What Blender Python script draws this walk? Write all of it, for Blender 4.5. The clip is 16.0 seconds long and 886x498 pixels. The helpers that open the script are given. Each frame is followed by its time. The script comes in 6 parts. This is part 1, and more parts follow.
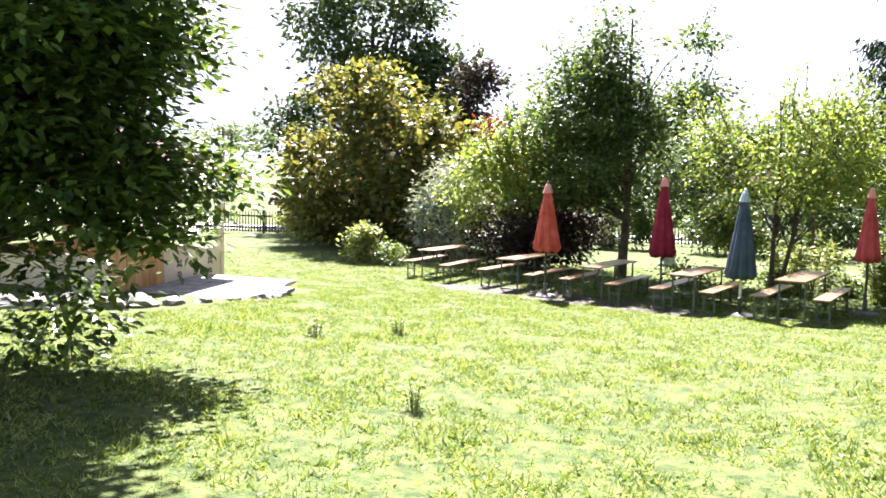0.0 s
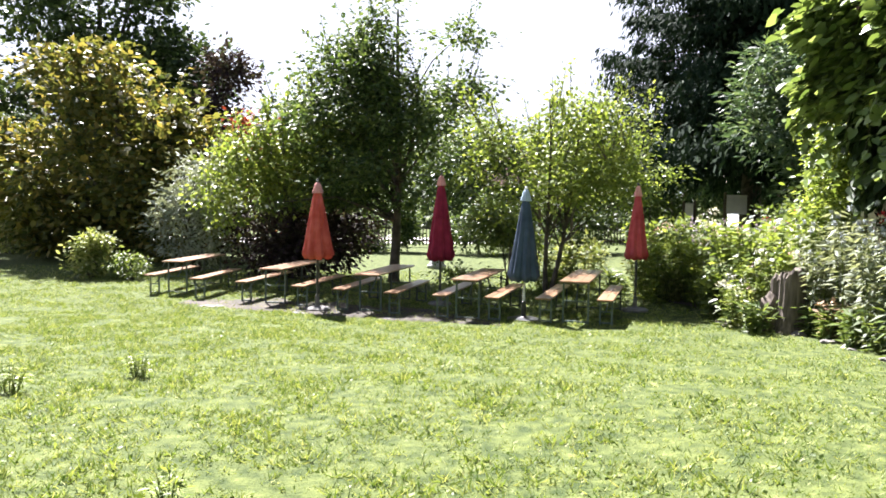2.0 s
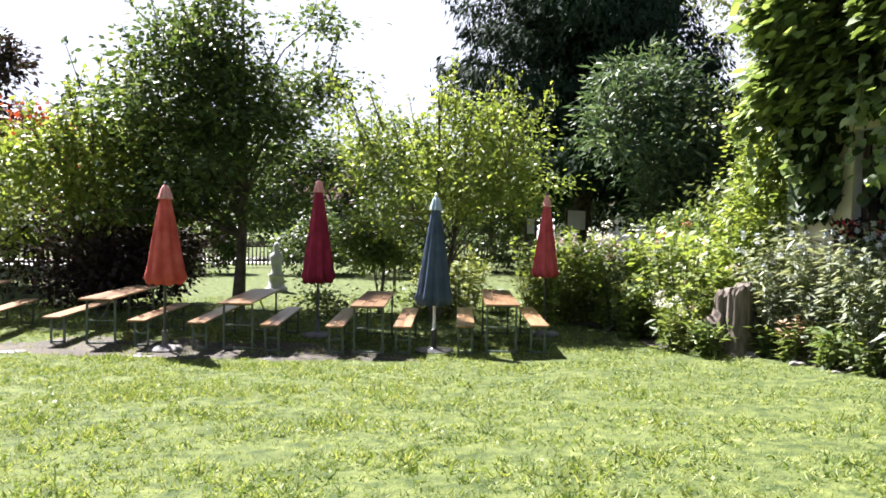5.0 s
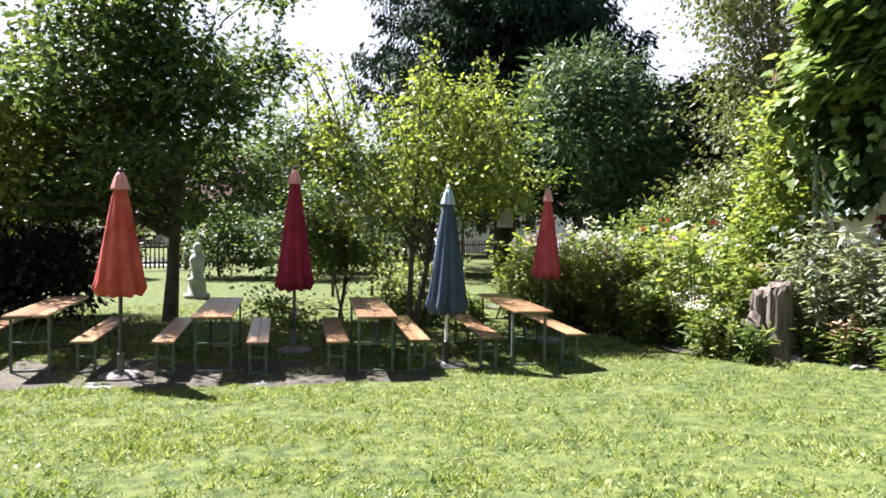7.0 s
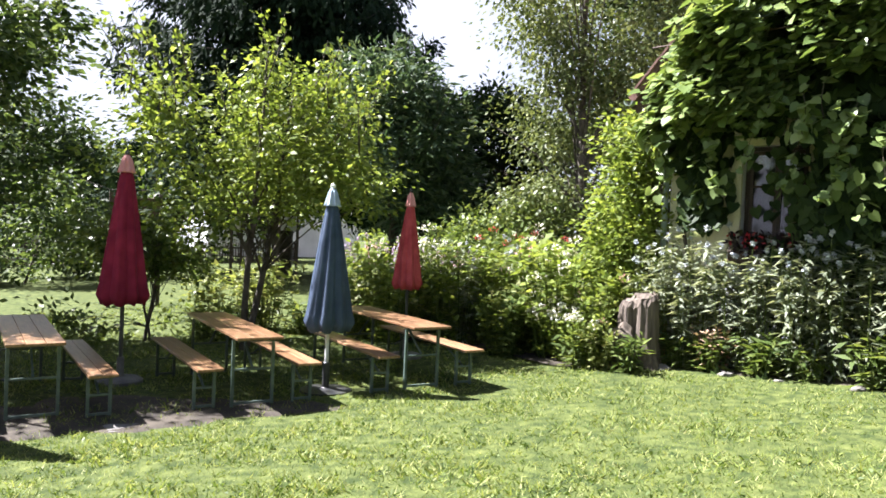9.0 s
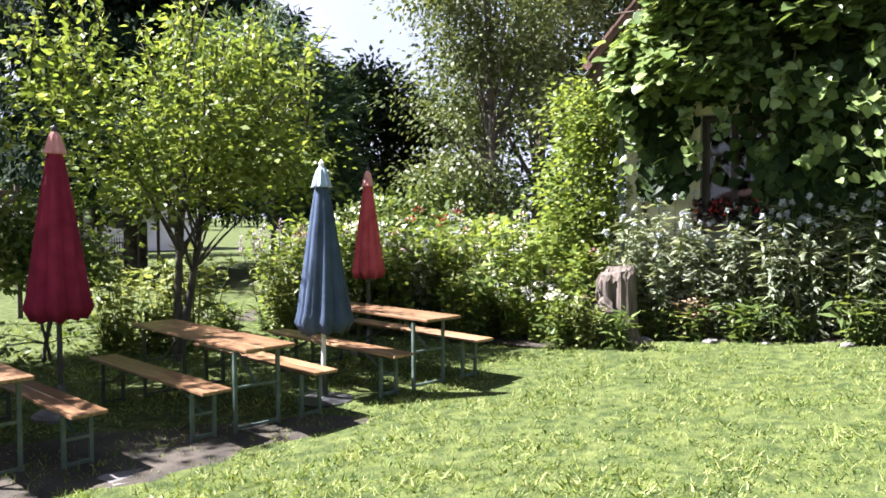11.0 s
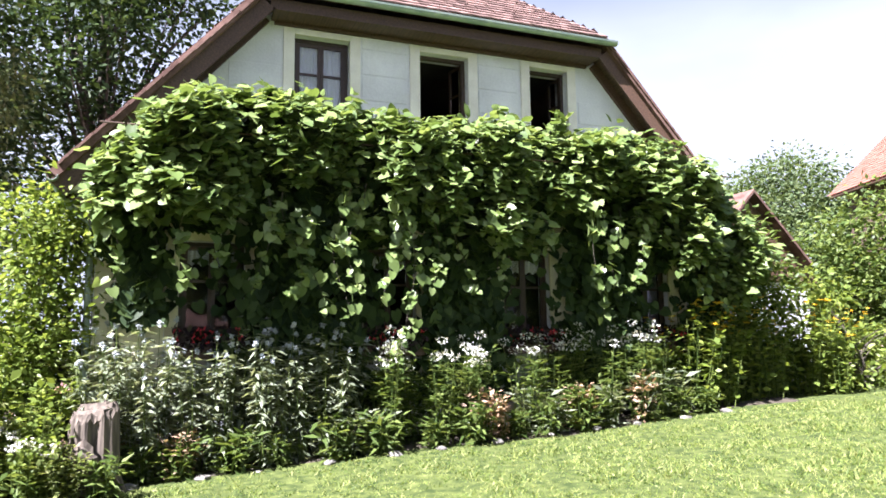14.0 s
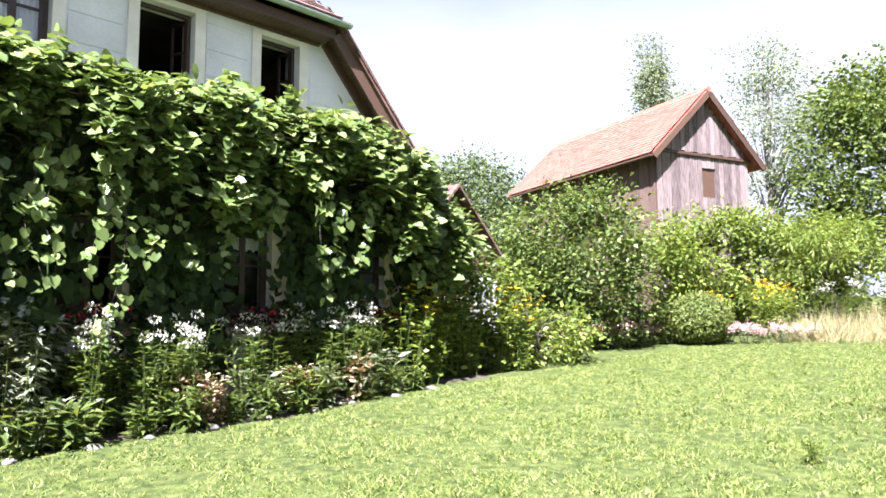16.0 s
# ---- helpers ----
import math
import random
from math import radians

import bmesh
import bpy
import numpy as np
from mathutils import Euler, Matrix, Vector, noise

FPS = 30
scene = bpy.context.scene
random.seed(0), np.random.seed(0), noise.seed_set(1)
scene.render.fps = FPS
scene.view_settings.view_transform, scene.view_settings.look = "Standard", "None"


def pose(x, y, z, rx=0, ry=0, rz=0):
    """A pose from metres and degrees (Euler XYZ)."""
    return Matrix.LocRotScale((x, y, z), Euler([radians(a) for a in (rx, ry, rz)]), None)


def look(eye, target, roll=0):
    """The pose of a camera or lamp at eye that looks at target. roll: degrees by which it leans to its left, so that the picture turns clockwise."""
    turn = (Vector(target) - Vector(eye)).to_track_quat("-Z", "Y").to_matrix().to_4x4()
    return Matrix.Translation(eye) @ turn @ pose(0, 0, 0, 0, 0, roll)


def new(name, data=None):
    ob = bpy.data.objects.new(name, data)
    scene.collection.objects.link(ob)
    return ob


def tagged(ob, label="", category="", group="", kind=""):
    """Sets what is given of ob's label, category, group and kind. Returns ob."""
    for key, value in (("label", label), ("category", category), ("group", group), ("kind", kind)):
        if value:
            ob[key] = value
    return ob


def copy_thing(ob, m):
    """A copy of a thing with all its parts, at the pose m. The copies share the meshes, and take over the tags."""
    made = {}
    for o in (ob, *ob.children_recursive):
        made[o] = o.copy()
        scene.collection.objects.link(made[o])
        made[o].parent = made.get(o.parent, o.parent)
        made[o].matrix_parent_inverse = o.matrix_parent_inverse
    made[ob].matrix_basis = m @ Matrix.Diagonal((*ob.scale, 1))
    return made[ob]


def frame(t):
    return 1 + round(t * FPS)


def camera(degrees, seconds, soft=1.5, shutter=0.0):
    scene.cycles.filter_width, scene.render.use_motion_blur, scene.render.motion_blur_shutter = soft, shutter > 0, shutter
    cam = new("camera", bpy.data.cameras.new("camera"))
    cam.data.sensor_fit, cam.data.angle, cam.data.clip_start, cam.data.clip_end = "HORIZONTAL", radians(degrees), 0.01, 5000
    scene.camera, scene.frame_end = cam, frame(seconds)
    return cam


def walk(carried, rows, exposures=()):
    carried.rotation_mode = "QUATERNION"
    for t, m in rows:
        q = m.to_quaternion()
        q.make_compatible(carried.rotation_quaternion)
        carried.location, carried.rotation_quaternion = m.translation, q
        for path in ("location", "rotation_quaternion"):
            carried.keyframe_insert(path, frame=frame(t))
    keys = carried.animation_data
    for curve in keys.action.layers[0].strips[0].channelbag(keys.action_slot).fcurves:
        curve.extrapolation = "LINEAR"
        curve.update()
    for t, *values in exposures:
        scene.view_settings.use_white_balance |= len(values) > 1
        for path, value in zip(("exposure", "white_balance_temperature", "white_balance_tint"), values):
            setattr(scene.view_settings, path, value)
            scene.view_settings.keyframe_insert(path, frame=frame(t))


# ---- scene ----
cam = camera(62.7, 16.0, 1.7)
PATH = [
    (0, (4.428, 0.005, 2.23), (3.726, 1.871, 2.08), 1.2),
    (0.5, (4.238, 0.5, 2.218), (3.718, 2.426, 2.074), 1.1),
    (1, (4.075, 0.929, 2.208), (3.717, 2.891, 2.068), 0.9),
    (1.5, (3.885, 1.293, 2.196), (3.687, 3.278, 2.062), 0.5),
    (2, (3.727, 1.652, 2.17), (3.678, 3.647, 2.04), 0.8),
    (2.5, (3.537, 2.049, 2.128), (3.629, 4.043, 2.008), 0.9),
    (3, (3.228, 2.437, 2.089), (3.456, 4.421, 1.981), 1.0),
    (3.5, (2.895, 2.855, 2.066), (3.253, 4.82, 1.963), 0.7),
    (6, (1.453, 5.12, 1.954), (2.044, 7.03, 1.897), 0.7),
    (6.5, (1.061, 5.659, 1.94), (1.737, 7.54, 1.872), 0.3),
    (7, (0.625, 6.193, 1.931), (1.489, 7.995, 1.864), 0.8),
    (7.5, (0.28, 6.72, 1.917), (1.346, 8.411, 1.853), 1.2),
    (8, (0.023, 7.2, 1.916), (1.26, 8.771, 1.861), 1.9),
    (8.5, (-0.201, 7.694, 1.922), (1.158, 9.161, 1.879), 2.4),
    (9, (-0.428, 8.189, 1.912), (1.033, 9.555, 1.875), 2.4),
    (9.5, (-0.604, 8.663, 1.908), (0.966, 9.901, 1.859), 1.7),
    (11.8, (-1.074, 11.184, 1.838), (0.803, 11.872, 1.789), 0.1),
    (12, (-1.108, 11.373, 1.84), (0.811, 11.938, 1.808), 0.4),
    (12.5, (-1.142, 11.763, 1.848), (0.856, 11.853, 1.887), 0.8),
    (13, (-0.959, 11.979, 1.84), (1.016, 11.686, 1.959), 0.7),
    (13.5, (-0.84, 12.176, 1.821), (1.074, 11.649, 2.066), 0.1),
    (14, (-0.691, 12.374, 1.813), (1.158, 11.661, 2.082), -0.8),
    (14.5, (-0.518, 12.595, 1.803), (1.242, 11.683, 2.067), -0.8),
    (15, (-0.27, 12.765, 1.815), (1.381, 11.656, 2.03), -0.6),
    (15.5, (-0.239, 12.77, 1.826), (1.302, 11.502, 1.962), -0.5),
    (16, (-0.241, 12.761, 1.827), (1.155, 11.344, 2.035), -0.3),
]
walk(cam, [(t, look(eye, aim, roll)) for t, eye, aim, roll in PATH],
     [(0.0, 3.2, 6150, 20), (1.0, 2.95, 6150, 20), (2.0, 2.75, 6150, 20), (6.0, 2.58, 6150, 20), (9.0, 2.54, 6100, 19), (12.0, 2.6, 5950, 22), (13.5, 2.62, 5950, 22),
      (14.5, 2.68, 5900, 23), (16.0, 2.74, 5900, 23)])

# ---- world and sun ----
SUN_AZ, SUN_EL = radians(115), radians(51)
world = bpy.data.worlds.new("sky")
scene.world = world
world.use_nodes = True
wn = world.node_tree.nodes
sky = wn.new("ShaderNodeTexSky")
sky.sky_type, sky.sun_disc = "NISHITA", False
sky.sun_elevation, sky.sun_rotation = SUN_EL, radians(90) - SUN_AZ
sky.air_density, sky.dust_density = 1.0, 2.0
# bright haze and thin cloud low down, thinning to clear blue overhead
wl = world.node_tree.links
wco, wmap, cloud, cramp, veil, wsep, haze, both = (wn.new("ShaderNode" + k) for k in ("TexCoord", "Mapping", "TexNoise", "ValToRGB", "Mix", "SeparateXYZ", "MapRange", "Math"))
wmap.inputs["Scale"].default_value = (1.0, 1.0, 2.6)
cloud.inputs["Scale"].default_value, cloud.inputs["Detail"].default_value = 1.6, 5
cramp.color_ramp.elements[0].position, cramp.color_ramp.elements[1].position = 0.34, 0.56
cramp.color_ramp.elements[0].color, cramp.color_ramp.elements[1].color = (0.72, 0.72, 0.72, 1), (1, 1, 1, 1)
haze.inputs["From Min"].default_value, haze.inputs["From Max"].default_value = 0.36, 0.54
haze.inputs["To Min"].default_value, haze.inputs["To Max"].default_value = 1.0, 0.06
both.operation = "MULTIPLY"
veil.data_type = "RGBA"
veil.inputs["B"].default_value = (8.2, 8.8, 9.7, 1)
wl.new(wco.outputs["Generated"], wmap.inputs["Vector"]), wl.new(wmap.outputs[0], cloud.inputs["Vector"])
wl.new(wco.outputs["Generated"], wsep.inputs[0]), wl.new(wsep.outputs["Z"], haze.inputs["Value"])
wl.new(cloud.outputs["Fac"], cramp.inputs["Fac"]), wl.new(cramp.outputs[0], both.inputs[0]), wl.new(haze.outputs[0], both.inputs[1])
wl.new(both.outputs[0], veil.inputs["Factor"])
wl.new(sky.outputs[0], veil.inputs["A"]), wl.new(veil.outputs["Result"], wn["Background"].inputs["Color"])
wn["Background"].inputs["Strength"].default_value = 0.0235
sun = new("sun", bpy.data.lights.new("sun", "SUN"))
sun.data.energy, sun.data.angle, sun.data.color = 5.0, radians(0.6), (1.0, 0.965, 0.90)
sun_dir = Vector((math.cos(SUN_AZ) * math.cos(SUN_EL), math.sin(SUN_AZ) * math.cos(SUN_EL), math.sin(SUN_EL)))
sun.matrix_world = look(sun_dir * 60, (0, 0, 0))

rng = np.random.default_rng(7)


# ---- materials ----
def mat(name, c1, c2, rough=0.7, scale=6.0, fine=60.0, bump=0.15, metal=0.0, third=None, spec=0.5):
    """Two-scale noise material between c1 and c2, with fine bump."""
    m = bpy.data.materials.new(name)
    m.use_nodes = True
    n, l = m.node_tree.nodes, m.node_tree.links
    b = n["Principled BSDF"]
    b.inputs["Roughness"].default_value, b.inputs["Metallic"].default_value = rough, metal
    b.inputs["Specular IOR Level"].default_value = spec
    co = n.new("ShaderNodeTexCoord")
    a, f = n.new("ShaderNodeTexNoise"), n.new("ShaderNodeTexNoise")
    a.inputs["Scale"].default_value, f.inputs["Scale"].default_value = scale, fine
    a.inputs["Detail"].default_value, f.inputs["Detail"].default_value = 4, 3
    mixf = n.new("ShaderNodeMath")
    mixf.operation = "MULTIPLY_ADD"
    mixf.inputs[1].default_value = 0.35
    sub = n.new("ShaderNodeMath")
    sub.operation = "MULTIPLY_ADD"
    sub.inputs[1].default_value, sub.inputs[2].default_value = 1.3, -0.32
    ramp = n.new("ShaderNodeValToRGB")
    ramp.color_ramp.elements[0].color, ramp.color_ramp.elements[1].color = (*c1, 1), (*c2, 1)
    ramp.color_ramp.elements[0].position, ramp.color_ramp.elements[1].position = 0.3, 0.75
    if third:
        e = ramp.color_ramp.elements.new(0.9)
        e.color = (*third, 1)
    bp = n.new("ShaderNodeBump")
    bp.inputs["Strength"].default_value, bp.inputs["Distance"].default_value = bump, 0.02
    l.new(co.outputs["Object"], a.inputs["Vector"]), l.new(co.outputs["Object"], f.inputs["Vector"])
    l.new(a.outputs["Fac"], sub.inputs[0])
    l.new(f.outputs["Fac"], mixf.inputs[0]), l.new(sub.outputs[0], mixf.inputs[2])
    l.new(mixf.outputs[0], ramp.inputs["Fac"])
    l.new(ramp.outputs["Color"], b.inputs["Base Color"])
    l.new(f.outputs["Fac"], bp.inputs["Height"]), l.new(bp.outputs["Normal"], b.inputs["Normal"])
    return m


def wood(name, c1, c2, rough=0.55, stretch=(1, 14, 14), scale=3.0, bump=0.2):
    """Grain stretched along the local x axis, each piece with its own tone."""
    m = bpy.data.materials.new(name)
    m.use_nodes = True
    n, l = m.node_tree.nodes, m.node_tree.links
    b = n["Principled BSDF"]
    b.inputs["Roughness"].default_value = rough
    co, mp, a, info = n.new("ShaderNodeTexCoord"), n.new("ShaderNodeMapping"), n.new("ShaderNodeTexNoise"), n.new("ShaderNodeObjectInfo")
    mp.inputs["Scale"].default_value = stretch
    a.inputs["Scale"].default_value, a.inputs["Detail"].default_value = scale, 6
    add = n.new("ShaderNodeMath")
    add.operation = "MULTIPLY_ADD"
    add.inputs[1].default_value = 0.3
    ramp = n.new("ShaderNodeValToRGB")
    ramp.color_ramp.elements[0].color, ramp.color_ramp.elements[1].color = (*c1, 1), (*c2, 1)
    ramp.color_ramp.elements[0].position, ramp.color_ramp.elements[1].position = 0.4, 0.9
    bp = n.new("ShaderNodeBump")
    bp.inputs["Strength"].default_value, bp.inputs["Distance"].default_value = bump, 0.01
    l.new(co.outputs["Object"], mp.inputs["Vector"]), l.new(mp.outputs[0], a.inputs["Vector"])
    l.new(info.outputs["Random"], add.inputs[0]), l.new(a.outputs["Fac"], add.inputs[2])
    l.new(add.outputs[0], ramp.inputs["Fac"]), l.new(ramp.outputs[0], b.inputs["Base Color"])
    l.new(a.outputs["Fac"], bp.inputs["Height"]), l.new(bp.outputs[0], b.inputs["Normal"])
    return m


def leafy(name, cols, rough=0.5, through_light=0.4, warm=1.0, patch=0.0, spec=0.25):
    """Leaves: colour varies leaf by leaf; light passes through them."""
    m = bpy.data.materials.new(name)
    m.use_nodes = True
    n, l = m.node_tree.nodes, m.node_tree.links
    b, out = n["Principled BSDF"], n["Material Output"]
    b.inputs["Roughness"].default_value, b.inputs["Specular IOR Level"].default_value = rough, spec
    g, ramp, tr, mx = n.new("ShaderNodeNewGeometry"), n.new("ShaderNodeValToRGB"), n.new("ShaderNodeBsdfTranslucent"), n.new("ShaderNodeMixShader")
    els = ramp.color_ramp.elements
    els[0].color, els[1].color = (*cols[0], 1), (*cols[-1], 1)
    for i, c in enumerate(cols[1:-1]):
        els.new((i + 1) / (len(cols) - 1)).color = (*c, 1)
    hue = n.new("ShaderNodeMix")
    hue.data_type, hue.blend_type = "RGBA", "MULTIPLY"
    hue.inputs["Factor"].default_value = 1.0
    hue.inputs["B"].default_value = (1.35 * warm, 1.28, 0.72, 1)
    mx.inputs["Fac"].default_value = through_light
    l.new(g.outputs["Random Per Island"], ramp.inputs["Fac"])
    if patch:
        no, mad = n.new("ShaderNodeTexNoise"), n.new("ShaderNodeMath")
        no.inputs["Scale"].default_value, no.inputs["Detail"].default_value = 2.6, 8
        no.inputs["Roughness"].default_value = 0.75
        co = n.new("ShaderNodeTexCoord")
        l.new(co.outputs["Object"], no.inputs["Vector"])
        mad.operation = "MULTIPLY_ADD"
        mad.inputs[1].default_value, mad.inputs[2].default_value = patch, -patch * 0.5
        ad = n.new("ShaderNodeMath")
        l.new(no.outputs["Fac"], mad.inputs[0])
        l.new(mad.outputs[0], ad.inputs[0]), l.new(g.outputs["Random Per Island"], ad.inputs[1])
        l.new(ad.outputs[0], ramp.inputs["Fac"])
    l.new(ramp.outputs[0], b.inputs["Base Color"])
    l.new(ramp.outputs[0], hue.inputs["A"]), l.new(hue.outputs["Result"], tr.inputs["Color"])
    l.new(b.outputs[0], mx.inputs[1]), l.new(tr.outputs[0], mx.inputs[2]), l.new(mx.outputs[0], out.inputs["Surface"])
    return m


M = {}
M["lawn"] = mat("lawn", (0.030, 0.047, 0.013), (0.099, 0.121, 0.034), 0.95, 7.0, 42, 1.0, third=(0.185, 0.20, 0.08), spec=0.15)
M["blade"] = leafy("grass_blade", [(0.038, 0.072, 0.015), (0.108, 0.158, 0.032), (0.206, 0.252, 0.058), (0.36, 0.37, 0.16)], 0.6, 0.34, warm=0.94, patch=1.2, spec=0.28)
M["clover"] = leafy("clover_leaf", [(0.060, 0.106, 0.024), (0.123, 0.178, 0.043), (0.216, 0.262, 0.078)], 0.55, 0.34, warm=0.94, patch=1.2, spec=0.3)
M["straw"] = leafy("dry_grass", [(0.17, 0.18, 0.07), (0.30, 0.26, 0.14), (0.40, 0.35, 0.21)], 0.7, 0.25)
M["soil"] = mat("soil", (0.022, 0.018, 0.012), (0.062, 0.050, 0.034), 0.95, 3, 40, 0.6)
M["road"] = mat("pale_road", (0.28, 0.27, 0.25), (0.42, 0.40, 0.37), 0.9, 0.5, 20, 0.2)
M["meadow"] = mat("far_meadow", (0.13, 0.18, 0.05), (0.25, 0.28, 0.10), 0.95, 0.05, 1.0, 0.2)
M["stone"] = mat("field_stone", (0.09, 0.085, 0.078), (0.24, 0.225, 0.20), 0.85, 4, 40, 0.5)
M["paver"] = mat("grey_paving", (0.20, 0.20, 0.20), (0.34, 0.33, 0.32), 0.85, 2, 30, 0.3)
M["bark"] = mat("bark", (0.03, 0.024, 0.018), (0.10, 0.085, 0.065), 0.9, 5, 35, 0.9)
M["birch"] = mat("pale_bark", (0.08, 0.075, 0.065), (0.30, 0.29, 0.26), 0.85, 3, 20, 0.6)
M["stump"] = wood("weathered_stump", (0.012, 0.009, 0.007), (0.15, 0.122, 0.098), 0.95, (7, 7, 0.8), 3.2, 0.9)
M["plaster"] = mat("grey_plaster", (0.54, 0.55, 0.58), (0.73, 0.74, 0.77), 0.9, 0.9, 30, 0.25)
M["cream"] = mat("cream_plaster", (0.55, 0.52, 0.36), (0.72, 0.68, 0.50), 0.9, 0.9, 30, 0.25)
M["surround"] = mat("sandstone_surround", (0.62, 0.60, 0.54), (0.78, 0.76, 0.70), 0.85, 2, 40, 0.2)
M["dark_wood"] = wood("dark_brown_timber", (0.032, 0.017, 0.011), (0.11, 0.06, 0.037), 0.65)
M["frame_wood"] = wood("dark_window_frame", (0.018, 0.010, 0.007), (0.055, 0.030, 0.020), 0.5)
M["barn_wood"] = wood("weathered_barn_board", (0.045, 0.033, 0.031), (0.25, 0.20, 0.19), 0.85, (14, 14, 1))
# browner and darker than barn_wood, for the side wall facing the garden
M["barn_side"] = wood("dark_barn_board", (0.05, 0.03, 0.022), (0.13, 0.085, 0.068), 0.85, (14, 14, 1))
M["table_wood"] = wood("varnished_spruce", (0.15, 0.08, 0.040), (0.35, 0.21, 0.115), 0.28)
M["honey"] = wood("honey_timber", (0.34, 0.16, 0.05), (0.60, 0.36, 0.15), 0.5, (14, 14, 1))
M["pale_panel"] = mat("pale_painted_panel", (0.55, 0.46, 0.36), (0.68, 0.58, 0.47), 0.6, 2, 40, 0.1)
M["fence_wood"] = wood("dark_fence_wood", (0.025, 0.018, 0.013), (0.09, 0.07, 0.055), 0.85, (14, 14, 1))
M["leg"] = mat("dark_green_steel", (0.018, 0.03, 0.024), (0.04, 0.055, 0.045), 0.45, 8, 80, 0.05)
# lighter copy of the leg steel, with sunlight put into the colour
M["leg_sunlit"] = mat("sunlit_green_steel", (0.05, 0.08, 0.07), (0.11, 0.15, 0.13), 0.45, 8, 80, 0.05)
M["pole_dark"] = mat("dark_pole", (0.02, 0.022, 0.024), (0.05, 0.05, 0.05), 0.4, 8, 80, 0.05)
M["pole_white"] = mat("white_pole", (0.62, 0.62, 0.60), (0.78, 0.78, 0.76), 0.4, 8, 80, 0.05)
M["concrete"] = mat("concrete", (0.10, 0.097, 0.09), (0.20, 0.19, 0.175), 0.9, 5, 60, 0.3)
M["zinc"] = mat("patinated_zinc", (0.22, 0.29, 0.26), (0.36, 0.42, 0.38), 0.5, 3, 40, 0.1, metal=0.3)
M["cloth_coral"] = mat("coral_cloth", (0.38, 0.052, 0.042), (0.54, 0.115, 0.092), 0.85, 4, 200, 0.25, spec=0.2)
M["cloth_wine"] = mat("wine_cloth", (0.15, 0.010, 0.028), (0.25, 0.022, 0.05), 0.85, 4, 200, 0.25, spec=0.2)
M["cloth_blue"] = mat("slate_blue_cloth", (0.030, 0.048, 0.082), (0.058, 0.085, 0.135), 0.85, 4, 200, 0.25, spec=0.2)
M["cloth_red"] = mat("crimson_cloth", (0.30, 0.036, 0.044), (0.46, 0.085, 0.090), 0.85, 4, 200, 0.25, spec=0.2)
M["cap_pink"] = mat("faded_pink_cloth", (0.52, 0.22, 0.20), (0.66, 0.34, 0.31), 0.85, 4, 200, 0.2, spec=0.2)
M["cap_blue"] = mat("faded_blue_cloth", (0.26, 0.34, 0.43), (0.40, 0.48, 0.56), 0.85, 4, 200, 0.2, spec=0.2)
M["tile_red"] = mat("clay_tile", (0.30, 0.085, 0.06), (0.44, 0.14, 0.10), 0.8, 3, 30, 0.3)
M["tile_old"] = mat("weathered_clay_tile", (0.085, 0.05, 0.042), (0.20, 0.125, 0.105), 0.9, 3, 30, 0.3, spec=0.12)
# near-black: the gloom of unlit rooms is put into the colour
M["shaded_inside"] = mat("room_shade", (0.02, 0.018, 0.016), (0.045, 0.04, 0.035), 0.95, 2, 20, 0.1)
# white lace, tinted with the blue the panes would take from the sky
M["curtain"] = mat("sky_tinted_lace", (0.76, 0.82, 0.92), (0.84, 0.89, 0.97), 0.9, 20, 120, 0.2)
M["board_white"] = mat("white_board", (0.70, 0.70, 0.70), (0.8, 0.8, 0.8), 0.5, 3, 40, 0.02)
M["car_paint"] = mat("pale_building", (0.5, 0.5, 0.5), (0.62, 0.62, 0.62), 0.7, 1, 20, 0.05)
M["statue"] = mat("grey_statue_stone", (0.25, 0.26, 0.26), (0.42, 0.43, 0.42), 0.85, 4, 40, 0.3)

glass = bpy.data.materials.new("window_glass")
glass.use_nodes = True
gb = glass.node_tree.nodes["Principled BSDF"]
gb.inputs["Roughness"].default_value, gb.inputs["Transmission Weight"].default_value, gb.inputs["IOR"].default_value = 0.02, 1.0, 1.45
M["glass"] = glass

